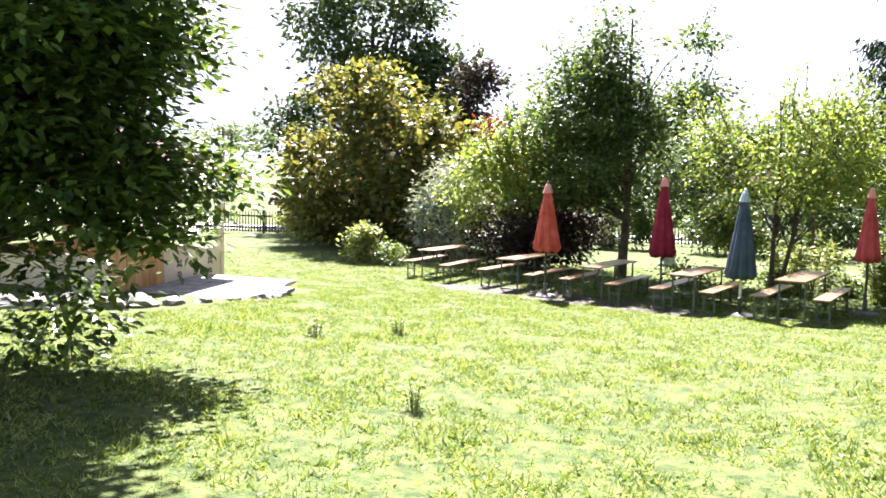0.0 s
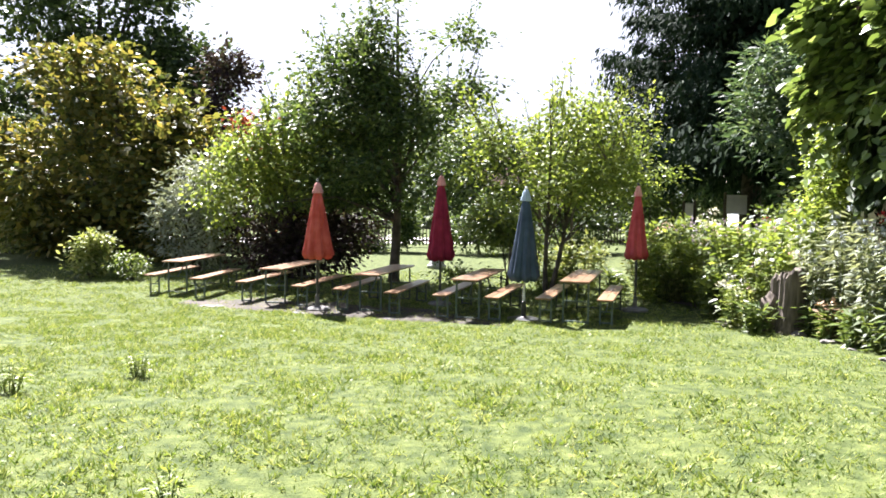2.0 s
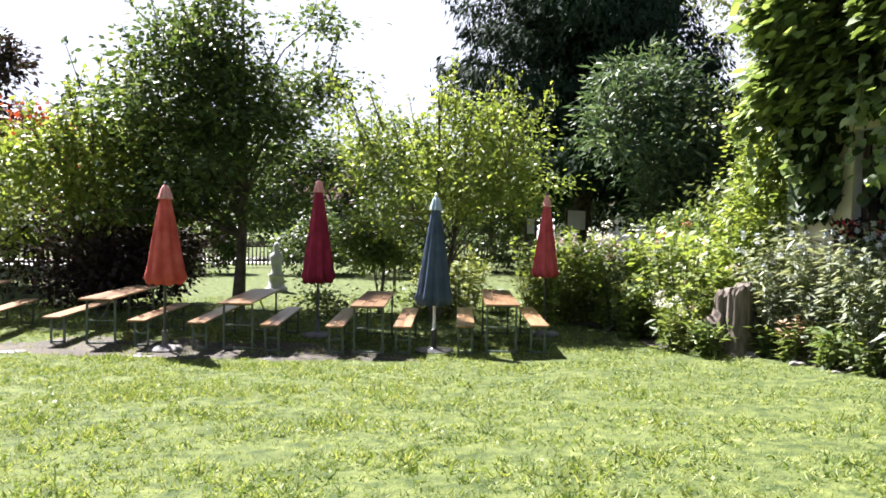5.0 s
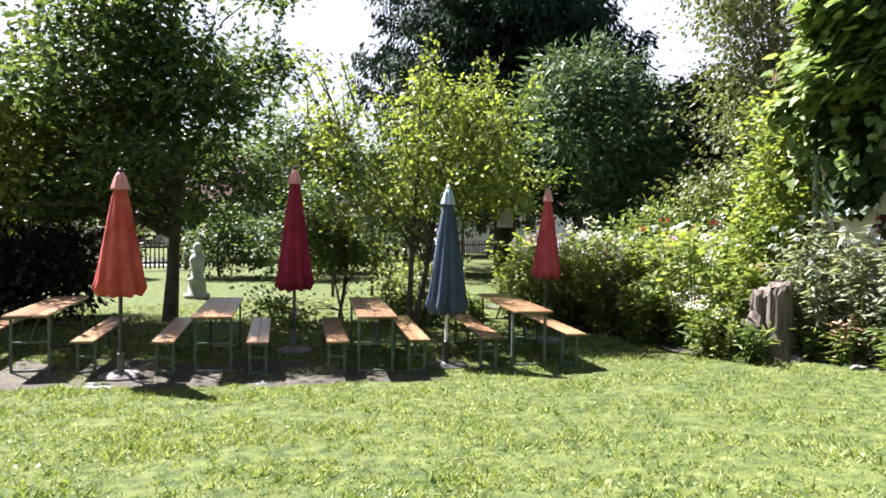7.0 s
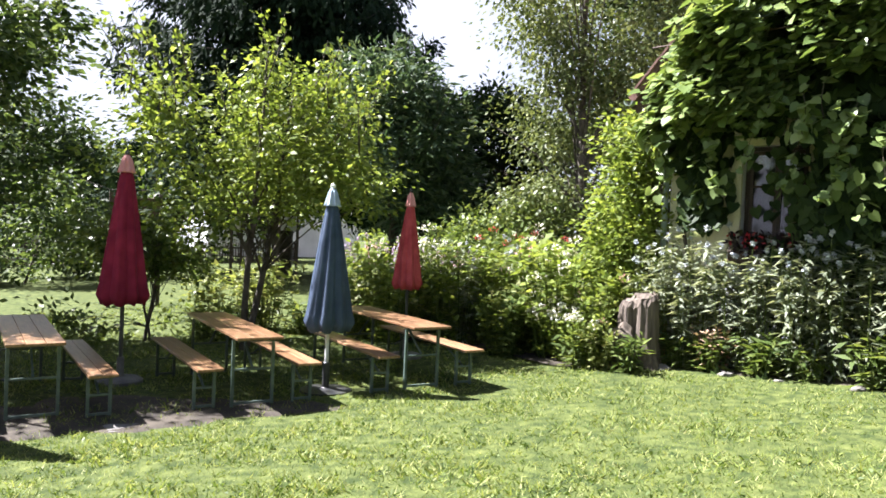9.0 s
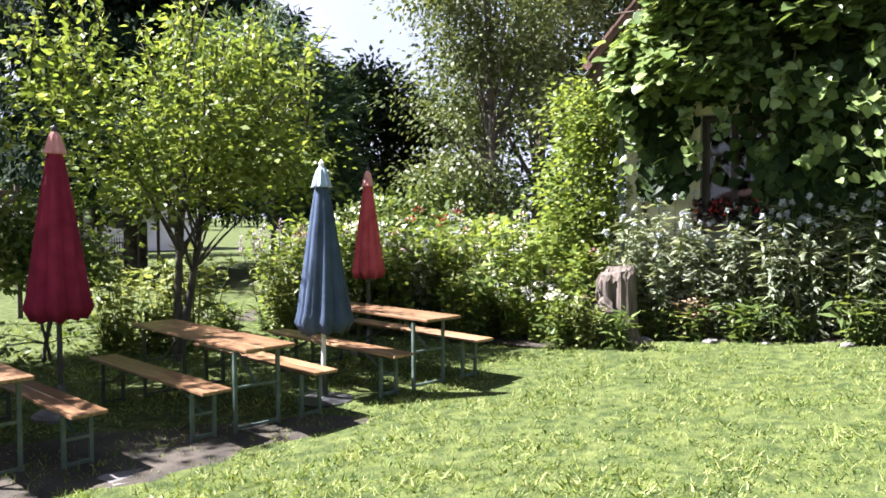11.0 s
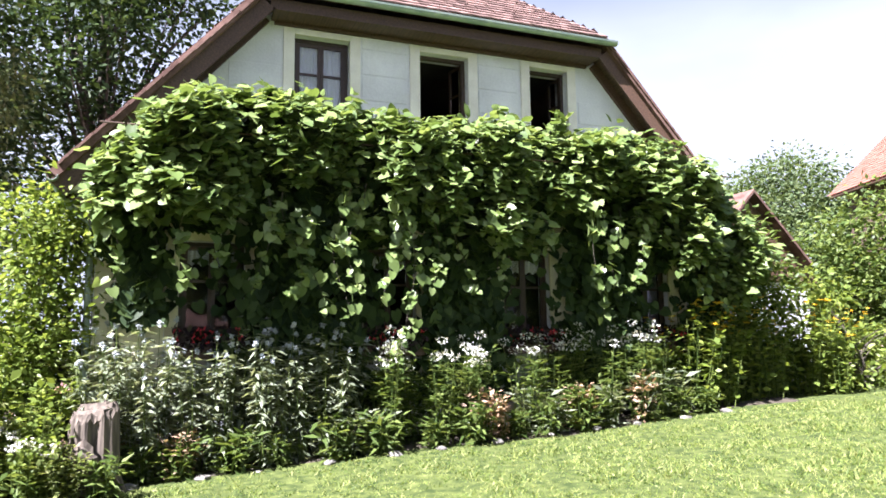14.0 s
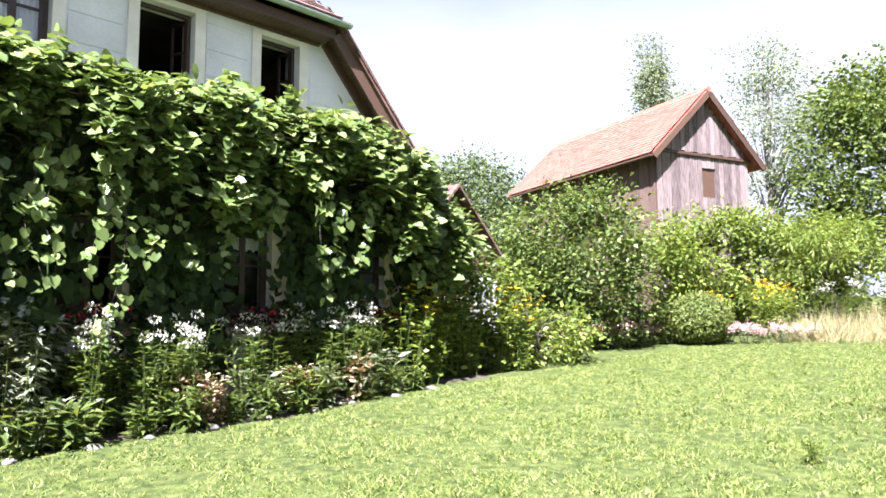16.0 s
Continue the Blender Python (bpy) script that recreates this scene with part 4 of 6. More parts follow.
# rows of plain tiles on the hip and the roof slopes facing the garden
def tile_rows(origin, along, up, width_at, rows, course, material, name, parent_fix):
    """Overlapping tile courses; every tile a small slab. Joined per roof plane."""
    nrm = along.cross(up).normalized()
    if nrm.z < 0:
        nrm = -nrm
    vs, fs = [], []
    tw = 0.18
    for r in range(rows):
        lo, hi = width_at(r)
        k = int((hi - lo) / tw)
        for i in range(k):
            a0 = lo + (hi - lo) * i / k + 0.004
            a1 = lo + (hi - lo) * (i + 1) / k - 0.004
            j = rng.uniform(-0.006, 0.006)
            u0, u1 = r * course - 0.05, (r + 1) * course + 0.03
            p = []
            for a, u, n_ in ((a0, u0, 0.045 + j), (a1, u0, 0.045 - j), (a1, u1, 0.015), (a0, u1, 0.015), (a0, u0, 0.02), (a1, u0, 0.02)):
                p.append(origin + along * a + up * u + nrm * (0.12 + n_))
            b = len(vs)
            vs += [tuple(q) for q in p]
            fs += [(b, b + 1, b + 2, b + 3), (b + 4, b + 5, b + 1, b)]
    ob = part_mesh(name, quick_mesh(name, np.array(vs), np.array(fs), material))
    tagged(ob, kind="stuff")
    return parent_fix(ob)


tm = bpy.data.materials.new("old_tile_pieces")
tm.use_nodes = True
tn, tl = tm.node_tree.nodes, tm.node_tree.links
tg, tr_ = tn.new("ShaderNodeNewGeometry"), tn.new("ShaderNodeValToRGB")
tr_.color_ramp.elements[0].color, tr_.color_ramp.elements[1].color = (0.12, 0.072, 0.062, 1), (0.31, 0.195, 0.17, 1)
tl.new(tg.outputs["Random Per Island"], tr_.inputs[0])
tl.new(tr_.outputs[0], tn["Principled BSDF"].inputs["Base Color"])
tn["Principled BSDF"].inputs["Roughness"].default_value = 0.8
hip_up = Vector((hipx - HX + OV, 0, RIDGE - HIP))
hl_len = hip_up.length
hip_up.normalize()
nrow = int(hl_len / 0.17)
tile_rows(Vector((HX - OV, YC, HIP)), Vector((0, 1, 0)), hip_up, lambda r: (-2.87 * (1 - (r + 0.5) / nrow), 2.9 * (1 - (r + 0.5) / nrow)), nrow - 2, 0.17, tm, "hip_tile", in_house)
for sgn in (1, -1):
    up = Vector((0, -sgn * HALF[sgn][0], RIDGE - EAVE + 0.1))
    n2 = int(up.length / 0.17)
    up.normalize()
    tile_rows(Vector((HX - OV, YC + sgn * HALF[sgn][0], EAVE - 0.1)), Vector((1, 0, 0)), up,
              lambda r: (max(0.1, (r / n2 - 0.48) / 0.52 * (hipx - HX + OV)), 11.9), n2 - 1, 0.17, tm, "roof_tile", in_house)

# annex with a small gable behind the house
an = thing("annex", pose(12.2, 0.9, 1.0), "small annex with a red clay gable roof beside the house", "building", kind="structure")
part("annex_wall", boxed(-1.0, 4, -1.6, 1.6, -0.4, 2.2), M["plaster"], an)
for s in (1, -1):
    bm = bmesh.new()
    for xx in (-1.3, 4.3):
        for yy, zz in ((s * 1.45, 2.45), (0, 3.95), (0, 4.02), (s * 1.45, 2.52)):
            bm.verts.new((xx, yy, zz))
    bm.verts.ensure_lookup_table()
    q = bm.verts
    for f_ in ((0, 1, 2, 3), (4, 5, 6, 7), (0, 1, 5, 4), (1, 2, 6, 5), (2, 3, 7, 6), (3, 0, 4, 7)):
        bm.faces.new([q[k] for k in f_])
    part("annex_roof", bm, M["tile_old"], an)
bm = bmesh.new()
for xx in (-1.05, -1.0):
    for yy, zz in ((-1.85, 2.1), (1.85, 2.1), (0, 3.9)):
        bm.verts.new((xx, yy, zz))
bm.verts.ensure_lookup_table()
q = bm.verts
for f_ in ((0, 1, 2), (3, 4, 5), (0, 1, 4, 3), (1, 2, 5, 4), (2, 0, 3, 5)):
    bm.faces.new([q[k] for k in f_])
part("annex_gable", bm, M["dark_wood"], an, "dark timber gable boarding")


# ---- vine over the ground floor ----
def vine():
    ob = thing("grape_vine", pose(HX, YC, gz(HX, YC)), "dense broad-leaved vine hanging over the house front", "vine")
    base = np.array([HX, YC, gz(HX, YC)])
    top_y = np.array([2.6, 3.0, 3.9, 5.1, 6.8, 7.7, 8.8, 9.9, 11.0, 12.0, 12.7, 13.1, 13.6])
    top_z = np.array([3.5, 4.0, 4.8, 5.2, 5.18, 5.18, 5.02, 5.16, 5.28, 5.2, 4.85, 4.35, 4.1])

    def hem(y):
        return 3.60 + 0.22 * np.sin(y * 2.3) + 0.2 * np.sin(y * 5.1 + 1) - 1.1 * np.exp(-((y - 3.1) / 0.8) ** 2)

    at, al, nr, sz = [], [], [], []

    def add(p, a, n, s):
        at.append(p), al.append(a), nr.append(n), sz.append(s)

    n = 30000
    y = rng.uniform(2.6, 13.2, n)
    tz = np.interp(y, top_y, top_z)
    hz = hem(y)
    s = rng.random(n) ** 0.85
    bulge = 0.5 + 0.2 * np.sin(y * 1.7) + 0.17 * np.sin(y * 4.1 + 2)
    # s: 0 at the wall on top, 0.25 at the front lip, 1 at the hem
    lip = s < 0.22
    x = np.where(lip, HX - 0.05 - (0.45 + bulge) * (s / 0.22), HX - 0.5 - bulge - 0.15 * np.sin(s * 9 + y * 3) + 0.2 * s)
    z = np.where(lip, tz + 0.08 - 0.3 * (s / 0.22) ** 2, tz - 0.22 - (tz - 0.22 - hz) * ((s - 0.22) / 0.78))
    keep = 1.5 * np.array([noise.noise(Vector((a * 1.1, b * 1.9, c * 0.9 + 9))) for a, b, c in zip(x, y, z)]) + 0.5 * (1 - s) > 0.16
    x, y, z, lip = x[keep], y[keep], z[keep], lip[keep]
    k = len(x)
    p = np.stack([x, y, z], -1) + rng.normal(size=(k, 3)) * np.array([0.16, 0.09, 0.10])
    add(p, np.stack([-0.8 + 0 * x, rng.normal(size=k) * 0.7, -0.4 + 0.2 * lip], -1) + rng.normal(size=(k, 3)) * 0.25,
        np.stack([-0.35 + 0 * x, 0.25 + 0 * x, 1.0 + 0.2 * lip], -1) + rng.normal(size=(k, 3)) * 0.36, rng.uniform(0.09, 0.20, k))
    outer = len(at)
    # inner leaves against the wall, darker than the outer ones
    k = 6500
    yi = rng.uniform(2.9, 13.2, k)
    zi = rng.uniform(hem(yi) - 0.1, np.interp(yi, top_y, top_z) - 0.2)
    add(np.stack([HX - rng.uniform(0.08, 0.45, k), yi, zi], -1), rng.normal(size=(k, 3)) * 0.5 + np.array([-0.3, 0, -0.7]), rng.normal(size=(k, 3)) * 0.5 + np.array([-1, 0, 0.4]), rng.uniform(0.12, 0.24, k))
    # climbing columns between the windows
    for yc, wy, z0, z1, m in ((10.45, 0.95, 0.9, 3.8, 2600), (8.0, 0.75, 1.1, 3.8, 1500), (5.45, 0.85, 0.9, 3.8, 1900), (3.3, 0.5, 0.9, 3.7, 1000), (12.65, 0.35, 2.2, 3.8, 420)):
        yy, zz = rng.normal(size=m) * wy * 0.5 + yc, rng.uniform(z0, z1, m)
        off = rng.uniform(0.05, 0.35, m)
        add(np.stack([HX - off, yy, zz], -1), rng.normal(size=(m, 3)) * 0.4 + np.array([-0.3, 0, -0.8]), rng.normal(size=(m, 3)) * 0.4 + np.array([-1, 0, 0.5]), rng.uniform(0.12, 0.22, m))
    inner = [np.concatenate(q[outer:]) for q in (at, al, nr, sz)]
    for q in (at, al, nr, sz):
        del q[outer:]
    # shade of the vine's hollows is put into this darker leaf colour
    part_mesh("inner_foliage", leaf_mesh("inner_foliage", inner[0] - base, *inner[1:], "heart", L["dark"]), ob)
    # hanging strands
    stems = []
    strands = [(10.5, 2.2), (9.17, 1.75), (8.3, 2.7), (6.05, 2.3), (4.6, 2.9), (11.6, 2.9), (12.6, 3.0), (7.0, 3.1), (9.9, 2.6), (5.3, 2.6), (3.6, 2.3), (12.1, 2.5), (7.6, 2.8), (11.2, 2.6), (9.4, 2.4), (8.8, 2.7), (4.2, 2.5), (13.0, 2.6), (10.1, 2.3), (5.7, 2.7), (10.8, 2.5)]
    for ys, zb in strands:
        zt = float(hem(ys)) + 0.5
        pts = []
        for i in range(8):
            f_ = i / 7
            pts.append((HX - 1.0 - 0.1 * math.sin(f_ * 4 + ys), ys + 0.14 * math.sin(f_ * 5 + ys * 3), zt + (zb - zt) * f_))
        stems.append([(q - base, 0.007 - 0.0007 * i) for i, q in enumerate(np.array(pts))])
        m = int((zt - zb) * 26)
        f_ = rng.random(m)
        pp = np.stack([np.interp(f_, np.linspace(0, 1, 8), [q[j] for q in pts]) for j in range(3)], -1)
        add(pp + rng.normal(size=(m, 3)) * 0.06, rng.normal(size=(m, 3)) * 0.5 + np.array([-0.4, 0, -0.6]), rng.normal(size=(m, 3)) * 0.3 + np.array([-0.6, 0, 0.8]), rng.uniform(0.11, 0.20, m) * (1.1 - 0.4 * f_))
    # sprigs reaching over the top
    for ys in np.arange(3.4, 13.4, 0.55):
        zt = float(np.interp(ys, top_y, top_z))
        m = 26
        f_ = rng.random(m)
        dy = rng.uniform(-0.4, 0.4)
        pp = np.stack([HX - 0.45 - 0.3 * f_, ys + dy * f_, zt + 0.02 + rng.uniform(0.05, 0.28) * f_], -1)
        add(pp + rng.normal(size=(m, 3)) * 0.07, rng.normal(size=(m, 3)), rng.normal(size=(m, 3)) * 0.4 + np.array([-0.3, 0, 1]), rng.uniform(0.09, 0.17, m))
    at_, al_, nr_, sz_ = map(np.concatenate, (at, al, nr, sz))
    part_mesh("foliage", leaf_mesh("foliage", at_ - base, al_, nr_, sz_, "heart", L["vine"]), ob)
    for yc in (10.45, 7.95, 5.45, 3.3, 12.9):
        g = gz(HX, yc)
        stems.append([(np.array([HX - 0.12 - 0.06 * math.sin(i), yc + 0.1 * math.sin(1.7 * i + yc), g - 0.1 + (4.6 - g) * i / 9]) - base, 0.035 - 0.002 * i) for i in range(10)])
    v, f = tubes(stems, 6)
    part_mesh("vine_wood", quick_mesh("vine_wood", v, f, M["bark"]), ob, "woody brown vine stems")
    # wires that carry the vine away from the wall
    paths = []
    for yy in np.arange(3.4, 13.3, 1.9):
        paths.append([(np.array([HX + 0.02, yy, 4.55]) - base, 0.012), (np.array([HX - 0.9, yy, 4.7]) - base, 0.012)])
    paths.append([(np.array([HX - 0.88, 3.2, 4.7]) - base, 0.012), (np.array([HX - 0.88, 13.2, 4.7]) - base, 0.012)])
    v, f = tubes(paths, 6)
    part_mesh("trellis", quick_mesh("trellis", v, f, M["dark_wood"]), ob)
    return ob


vine()


# ---- perennials ----
def plant(name, label, cat, group, h, r, stems, leaf, shape, lsize, per, flower=None, fn=0, fsize=0.05, ftype="disc", upright=1.0):
    """A clump of leafy stems with flower heads, at the origin."""
    ob = thing(name, Matrix.Identity(4), label, cat, group)
    paths, at, al, nr, heads = [], [], [], [], []
    for s in range(stems):
        a, d = rng.random() * 6.28, r * math.sqrt(rng.random())
        hs = h * rng.uniform(0.72, 1.05)
        b = np.array([0.45 * d * math.cos(a), 0.45 * d * math.sin(a), -0.03])
        t = np.array([d * math.cos(a), d * math.sin(a), hs])
        mid = (b + t) / 2 + np.array([0, 0, 0.06])
        paths.append([(b, 0.007), (mid, 0.006), (t, 0.003)])
        m = per
        f = rng.random(m) ** 0.8
        q = b + (t - b) * f[:, None]
        out = rng.normal(size=(m, 3)) * np.array([1, 1, 0.25])
        out /= np.linalg.norm(out, axis=1, keepdims=True)
        at.append(q + out * 0.03)
        al.append(out + np.array([0, 0, 0.25 * upright]) - np.array([0, 0, 0.3]) * (1 - f)[:, None])
        nr.append(rng.normal(size=(m, 3)) * 0.35 + np.array([0, 0, 1]))
        heads.append(t + np.array([0, 0, 0.10 * h]))
        if flower and s < fn:
            paths.append([(t, 0.003), (t + np.array([0.005, 0, 0.10 * h]), 0.0025)])
    v, f = tubes(paths, 5)
    tagged(part_mesh("stalk", quick_mesh("stalk", v, f, L["mid"]), ob), kind="stuff")
    at, al, nr = map(np.concatenate, (at, al, nr))
    tagged(part_mesh("foliage", leaf_mesh("foliage", at, al, nr, lsize * rng.uniform(0.6, 1.3, len(at)), shape, L[leaf]), ob), kind="stuff")
    if flower:
        hs = np.array(heads)[: max(1, fn)] if fn <= len(heads) else np.repeat(np.array(heads), int(math.ceil(fn / len(heads))), 0)[:fn] + rng.normal(size=(fn, 3)) * np.array([0.07, 0.07, 0.05])
        k = {"disc": 12, "globe": 26, "spike": 22, "umbel": 30}[ftype]
        c = np.repeat(hs, k, 0)
        d = rand_dirs(len(c))
        if ftype == "disc":
            d = d * np.array([1, 1, 0.25]) + np.array([0, 0, 0.15])
        if ftype == "spike":
            c = c + np.stack([0 * d[:, 0], 0 * d[:, 0], rng.uniform(-0.22, 0.05, len(c))], -1)
        if ftype == "umbel":
            c = c + d * np.array([0.07, 0.07, 0.035])
        tagged(part_mesh("blossom", leaf_mesh("blossom", c, d, rand_dirs(len(c)) * 0.5 + np.array([0, 0, 1]), fsize * rng.uniform(0.7, 1.15, len(c)), "diamond", L[flower]), ob), kind="stuff")
    return ob


PROTO = {}


def put(kind, x, y, scale=1.0, turn=None, z=None):
    """Set out a plant: the first of a kind is built, the others are copies."""
    turn = rng.random() * 360 if turn is None else turn
    m = Matrix.Translation((x, y, gz(x, y) if z is None else z)) @ pose(0, 0, 0, rng.uniform(-5, 5), rng.uniform(-5, 5), turn)
    if kind not in PROTO:
        PROTO[kind] = plant(*KINDS[kind])
        ob = PROTO[kind]
        ob.matrix_world = m
    else:
        ob = copy_thing(PROTO[kind], m)
    ob.scale = (scale, scale, scale * rng.uniform(0.92, 1.08))
    return ob


KINDS = {
    "globe": ("globe_thistle", "tall grey-green globe thistle with round pale heads", "flower", "globe thistles along the house wall", 1.60, 0.34, 12, "grey", "lance", 0.16, 46, "thistle", 8, 0.05, "globe", -0.2),
    "white": ("white_phlox", "tall perennial with flat white flower heads by the wall", "flower", "white flowers along the house wall", 1.30, 0.36, 12, "mid", "lance", 0.16, 26, "white", 6, 0.045, "umbel"),
    "shadow": ("leafy_perennial", "dark green leafy perennial without flowers", "plant", "leafy plants in the bed", 1.1, 0.42, 15, "mid", "diamond", 0.14, 26),
    "dead": ("withered_plant", "withered brown-pink perennial in the bed", "plant", "withered plants", 0.7, 0.3, 12, "dead", "diamond", 0.10, 22),
    "sunny": ("yellow_flower", "yellow-flowered perennial with fresh green leaves", "flower", "yellow flowers", 1.35, 0.45, 16, "lime", "diamond", 0.13, 28, "yellow", 14, 0.06, "disc"),
    "bright": ("garden_perennial", "yellow-green leafy perennial in the flower bed", "plant", "leafy plants behind the tables", 1.25, 0.5, 20, "yellowgreen", "diamond", 0.13, 30),
    "green": ("flowering_perennial", "green perennial with a few pink flowers", "flower", "pink flowers in the bed", 1.35, 0.5, 20, "lime", "diamond", 0.12, 30, "pink", 1, 0.04, "umbel"),
    "phlox": ("white_phlox_bush", "bush of white phlox in full flower", "flower", "white phlox bushes", 1.15, 0.45, 20, "lime", "diamond", 0.11, 24, "white", 11, 0.055, "umbel"),
    "red": ("red_flower", "tall perennial with red flower heads", "flower", "red flowers in the bed", 1.6, 0.45, 14, "mid", "diamond", 0.13, 28, "crimson", 2, 0.035, "umbel"),
    "lilac": ("purple_spire", "perennial with purple flower spikes", "flower", "purple flower spikes", 1.2, 0.5, 16, "grey", "lance", 0.13, 16, "lilac", 16, 0.05, "spike"),
    "grassy": ("ornamental_grass", "tuft of narrow upright green leaves", "plant", "tufts of grass", 0.75, 0.35, 26, "grey", "lance", 0.24, 6),
    "low": ("low_flower", "low mound of pale pink and white flowers", "flower", "low flower mounds", 0.5, 0.4, 18, "grey", "diamond", 0.07, 16, "pink", 30, 0.04, "umbel"),
    "weed": ("weed_tuft", "upright weed tuft standing in the lawn", "plant", "weeds in the lawn", 0.36, 0.2, 14, "lime", "lance", 0.10, 12),
    "fern": ("yellowish_fern", "drooping pale-green fern-like plant at the bed edge", "plant", "ferny plants", 0.55, 0.3, 12, "mid", "lance", 0.20, 16),
}
# bed along the house
for y in np.arange(12.9, 9.9, -0.46):
    put("globe", 9.55 + rng.uniform(-0.15, 0.2), y + rng.uniform(-0.1, 0.1), rng.uniform(1.0, 1.18))
    put("globe", 9.22 + rng.uniform(-0.12, 0.1), y + rng.uniform(-0.1, 0.1), rng.uniform(0.85, 1.05))
for y in np.arange(12.6, 3.6, -0.62):
    put("fern", 9.02 + rng.uniform(-0.05, 0.08), y + rng.uniform(-0.2, 0.2), rng.uniform(0.7, 1.1))
for y in (9.5, 9.25, 9.0, 8.65, 8.3, 7.9, 7.2, 6.9, 6.6, 6.3, 6.05, 5.7, 5.2, 4.9, 4.5):
    put("white", 9.4 + rng.uniform(-0.22, 0.25), y + rng.uniform(-0.1, 0.1), rng.uniform(0.85, 1.12))
for y in (9.8, 9.3, 8.7, 8.2, 6.5, 6.0, 4.6, 4.1):
    put("shadow", 9.65 + rng.uniform(-0.1, 0.15), y, rng.uniform(0.8, 1.0))
for x, y in ((9.1, 8.0), (9.12, 7.75), (9.15, 6.4), (9.1, 12.1), (9.1, 5.2)):
    put("dead", x, y, rng.uniform(0.8, 1.1))
for y in (10.0, 9.7, 7.2, 6.9, 5.9, 5.2, 4.8):
    put("grassy", 9.1 + rng.uniform(-0.05, 0.1), y, rng.uniform(0.7, 1.0))
for y in np.arange(4.3, 2.0, -0.42):
    put("sunny", 9.5 + rng.uniform(-0.25, 0.35), y, rng.uniform(0.9, 1.2))
    put("shadow", 9.95 + rng.uniform(-0.2, 0.2), y, rng.uniform(1.0, 1.35))
# bed behind the stump and the last table
for i in range(12):
    put(("bright", "green", "grassy")[i % 3], rng.uniform(7.6, 9.4), rng.uniform(17.0, 18.8), rng.uniform(0.6, 1.4))
for i in range(34):
    put("green" if i % 4 else "white", rng.uniform(8.7, 12.3), rng.uniform(14.4, 17.6), rng.uniform(0.75, 1.35))
for i in range(12):
    put("bright" if i % 3 else "globe", rng.uniform(8.5, 11.5), rng.uniform(15.0, 18.5), rng.uniform(0.8, 1.2))
for i in range(4):
    put("red", rng.uniform(10.0, 12.6), rng.uniform(15.4, 17.6), rng.uniform(0.95, 1.2))
for x, y, s in ((8.75, 14.55, 0.7), (8.95, 14.9, 0.8), (9.5, 15.1, 1.0), (8.3, 13.6, 0.6), (8.5, 14.0, 0.65)):
    put("phlox", x, y, s)
for kind, x, y, s in (("bright", 8.25, 13.3, 0.55), ("fern", 8.35, 12.95, 0.9), ("green", 8.45, 13.55, 0.6), ("green", 8.65, 13.75, 0.75), ("bright", 8.95, 13.9, 0.85), ("green", 9.2, 13.6, 0.95), ("fern", 8.2, 13.65, 0.9),
                      ("fern", 9.2, 12.95, 0.9), ("dead", 9.25, 12.85, 0.8)):
    put(kind, x, y, s)
for i in range(9):
    put("green", rng.uniform(9.2, 10.6), rng.uniform(13.6, 14.8), rng.uniform(0.8, 1.2))
for i in range(10):
    put("lilac", rng.uniform(9.5, 12.0), rng.uniform(18.4, 20.4), rng.uniform(0.9, 1.2))
for i in range(9):
    put("bright" if i % 2 else "fern", rng.uniform(5.6, 8.4), rng.uniform(18.2, 19.8), rng.uniform(0.5, 1.3))
for i in range(18):
    put(("bright", "green", "shadow")[i % 3], rng.uniform(8.4, 9.6), rng.uniform(14.9, 16.6), rng.uniform(0.5, 1.0))
for x, y in ((-0.3, 8.0), (0.42, 8.98), (2.22, 5.3)):
    put("weed", x, y, rng.uniform(0.6, 0.8))
# climber on the house corner and shrubs by it
tree("corner_climber", 9.95, 13.6, "light-green climber draping the house corner", "shrub",
     [(0, 0.1, 1.2, 0.5, 0.55, 1.1), (0, 0, 2.4, 0.4, 0.45, 0.9), (0, -0.1, 3.4, 0.35, 0.4, 0.6), (-0.1, 0.5, 0.7, 0.6, 0.6, 0.6), (0.1, 0.45, 2.0, 0.45, 0.5, 1.1), (0.1, 0.3, 3.2, 0.4, 0.4, 0.6)], "lime", "oval", 230, 44, 0.18, 0.105, 0.03, limbs=5, stems=2, gap=0.3)
tree("garden_shrub", 12.0, 18.6, "loose green shrub behind the flower bed", "shrub",
     [(0, 0, 1.3, 1.5, 1.4, 1.1), (1.6, -0.6, 1.5, 1.5, 1.3, 1.2)], "mid", "oval", 150, 44, 0.24, 0.13, 0.05, limbs=20, stems=3)
tree("purple_shrub", 16.0, 15.6, "dark purple-leaved shrub beside the house", "shrub", [(0, 0, 1.4, 1.6, 1.4, 1.3)], "purple", "oval", 90, 40, 0.26, 0.14, 0.05, limbs=14, stems=3)


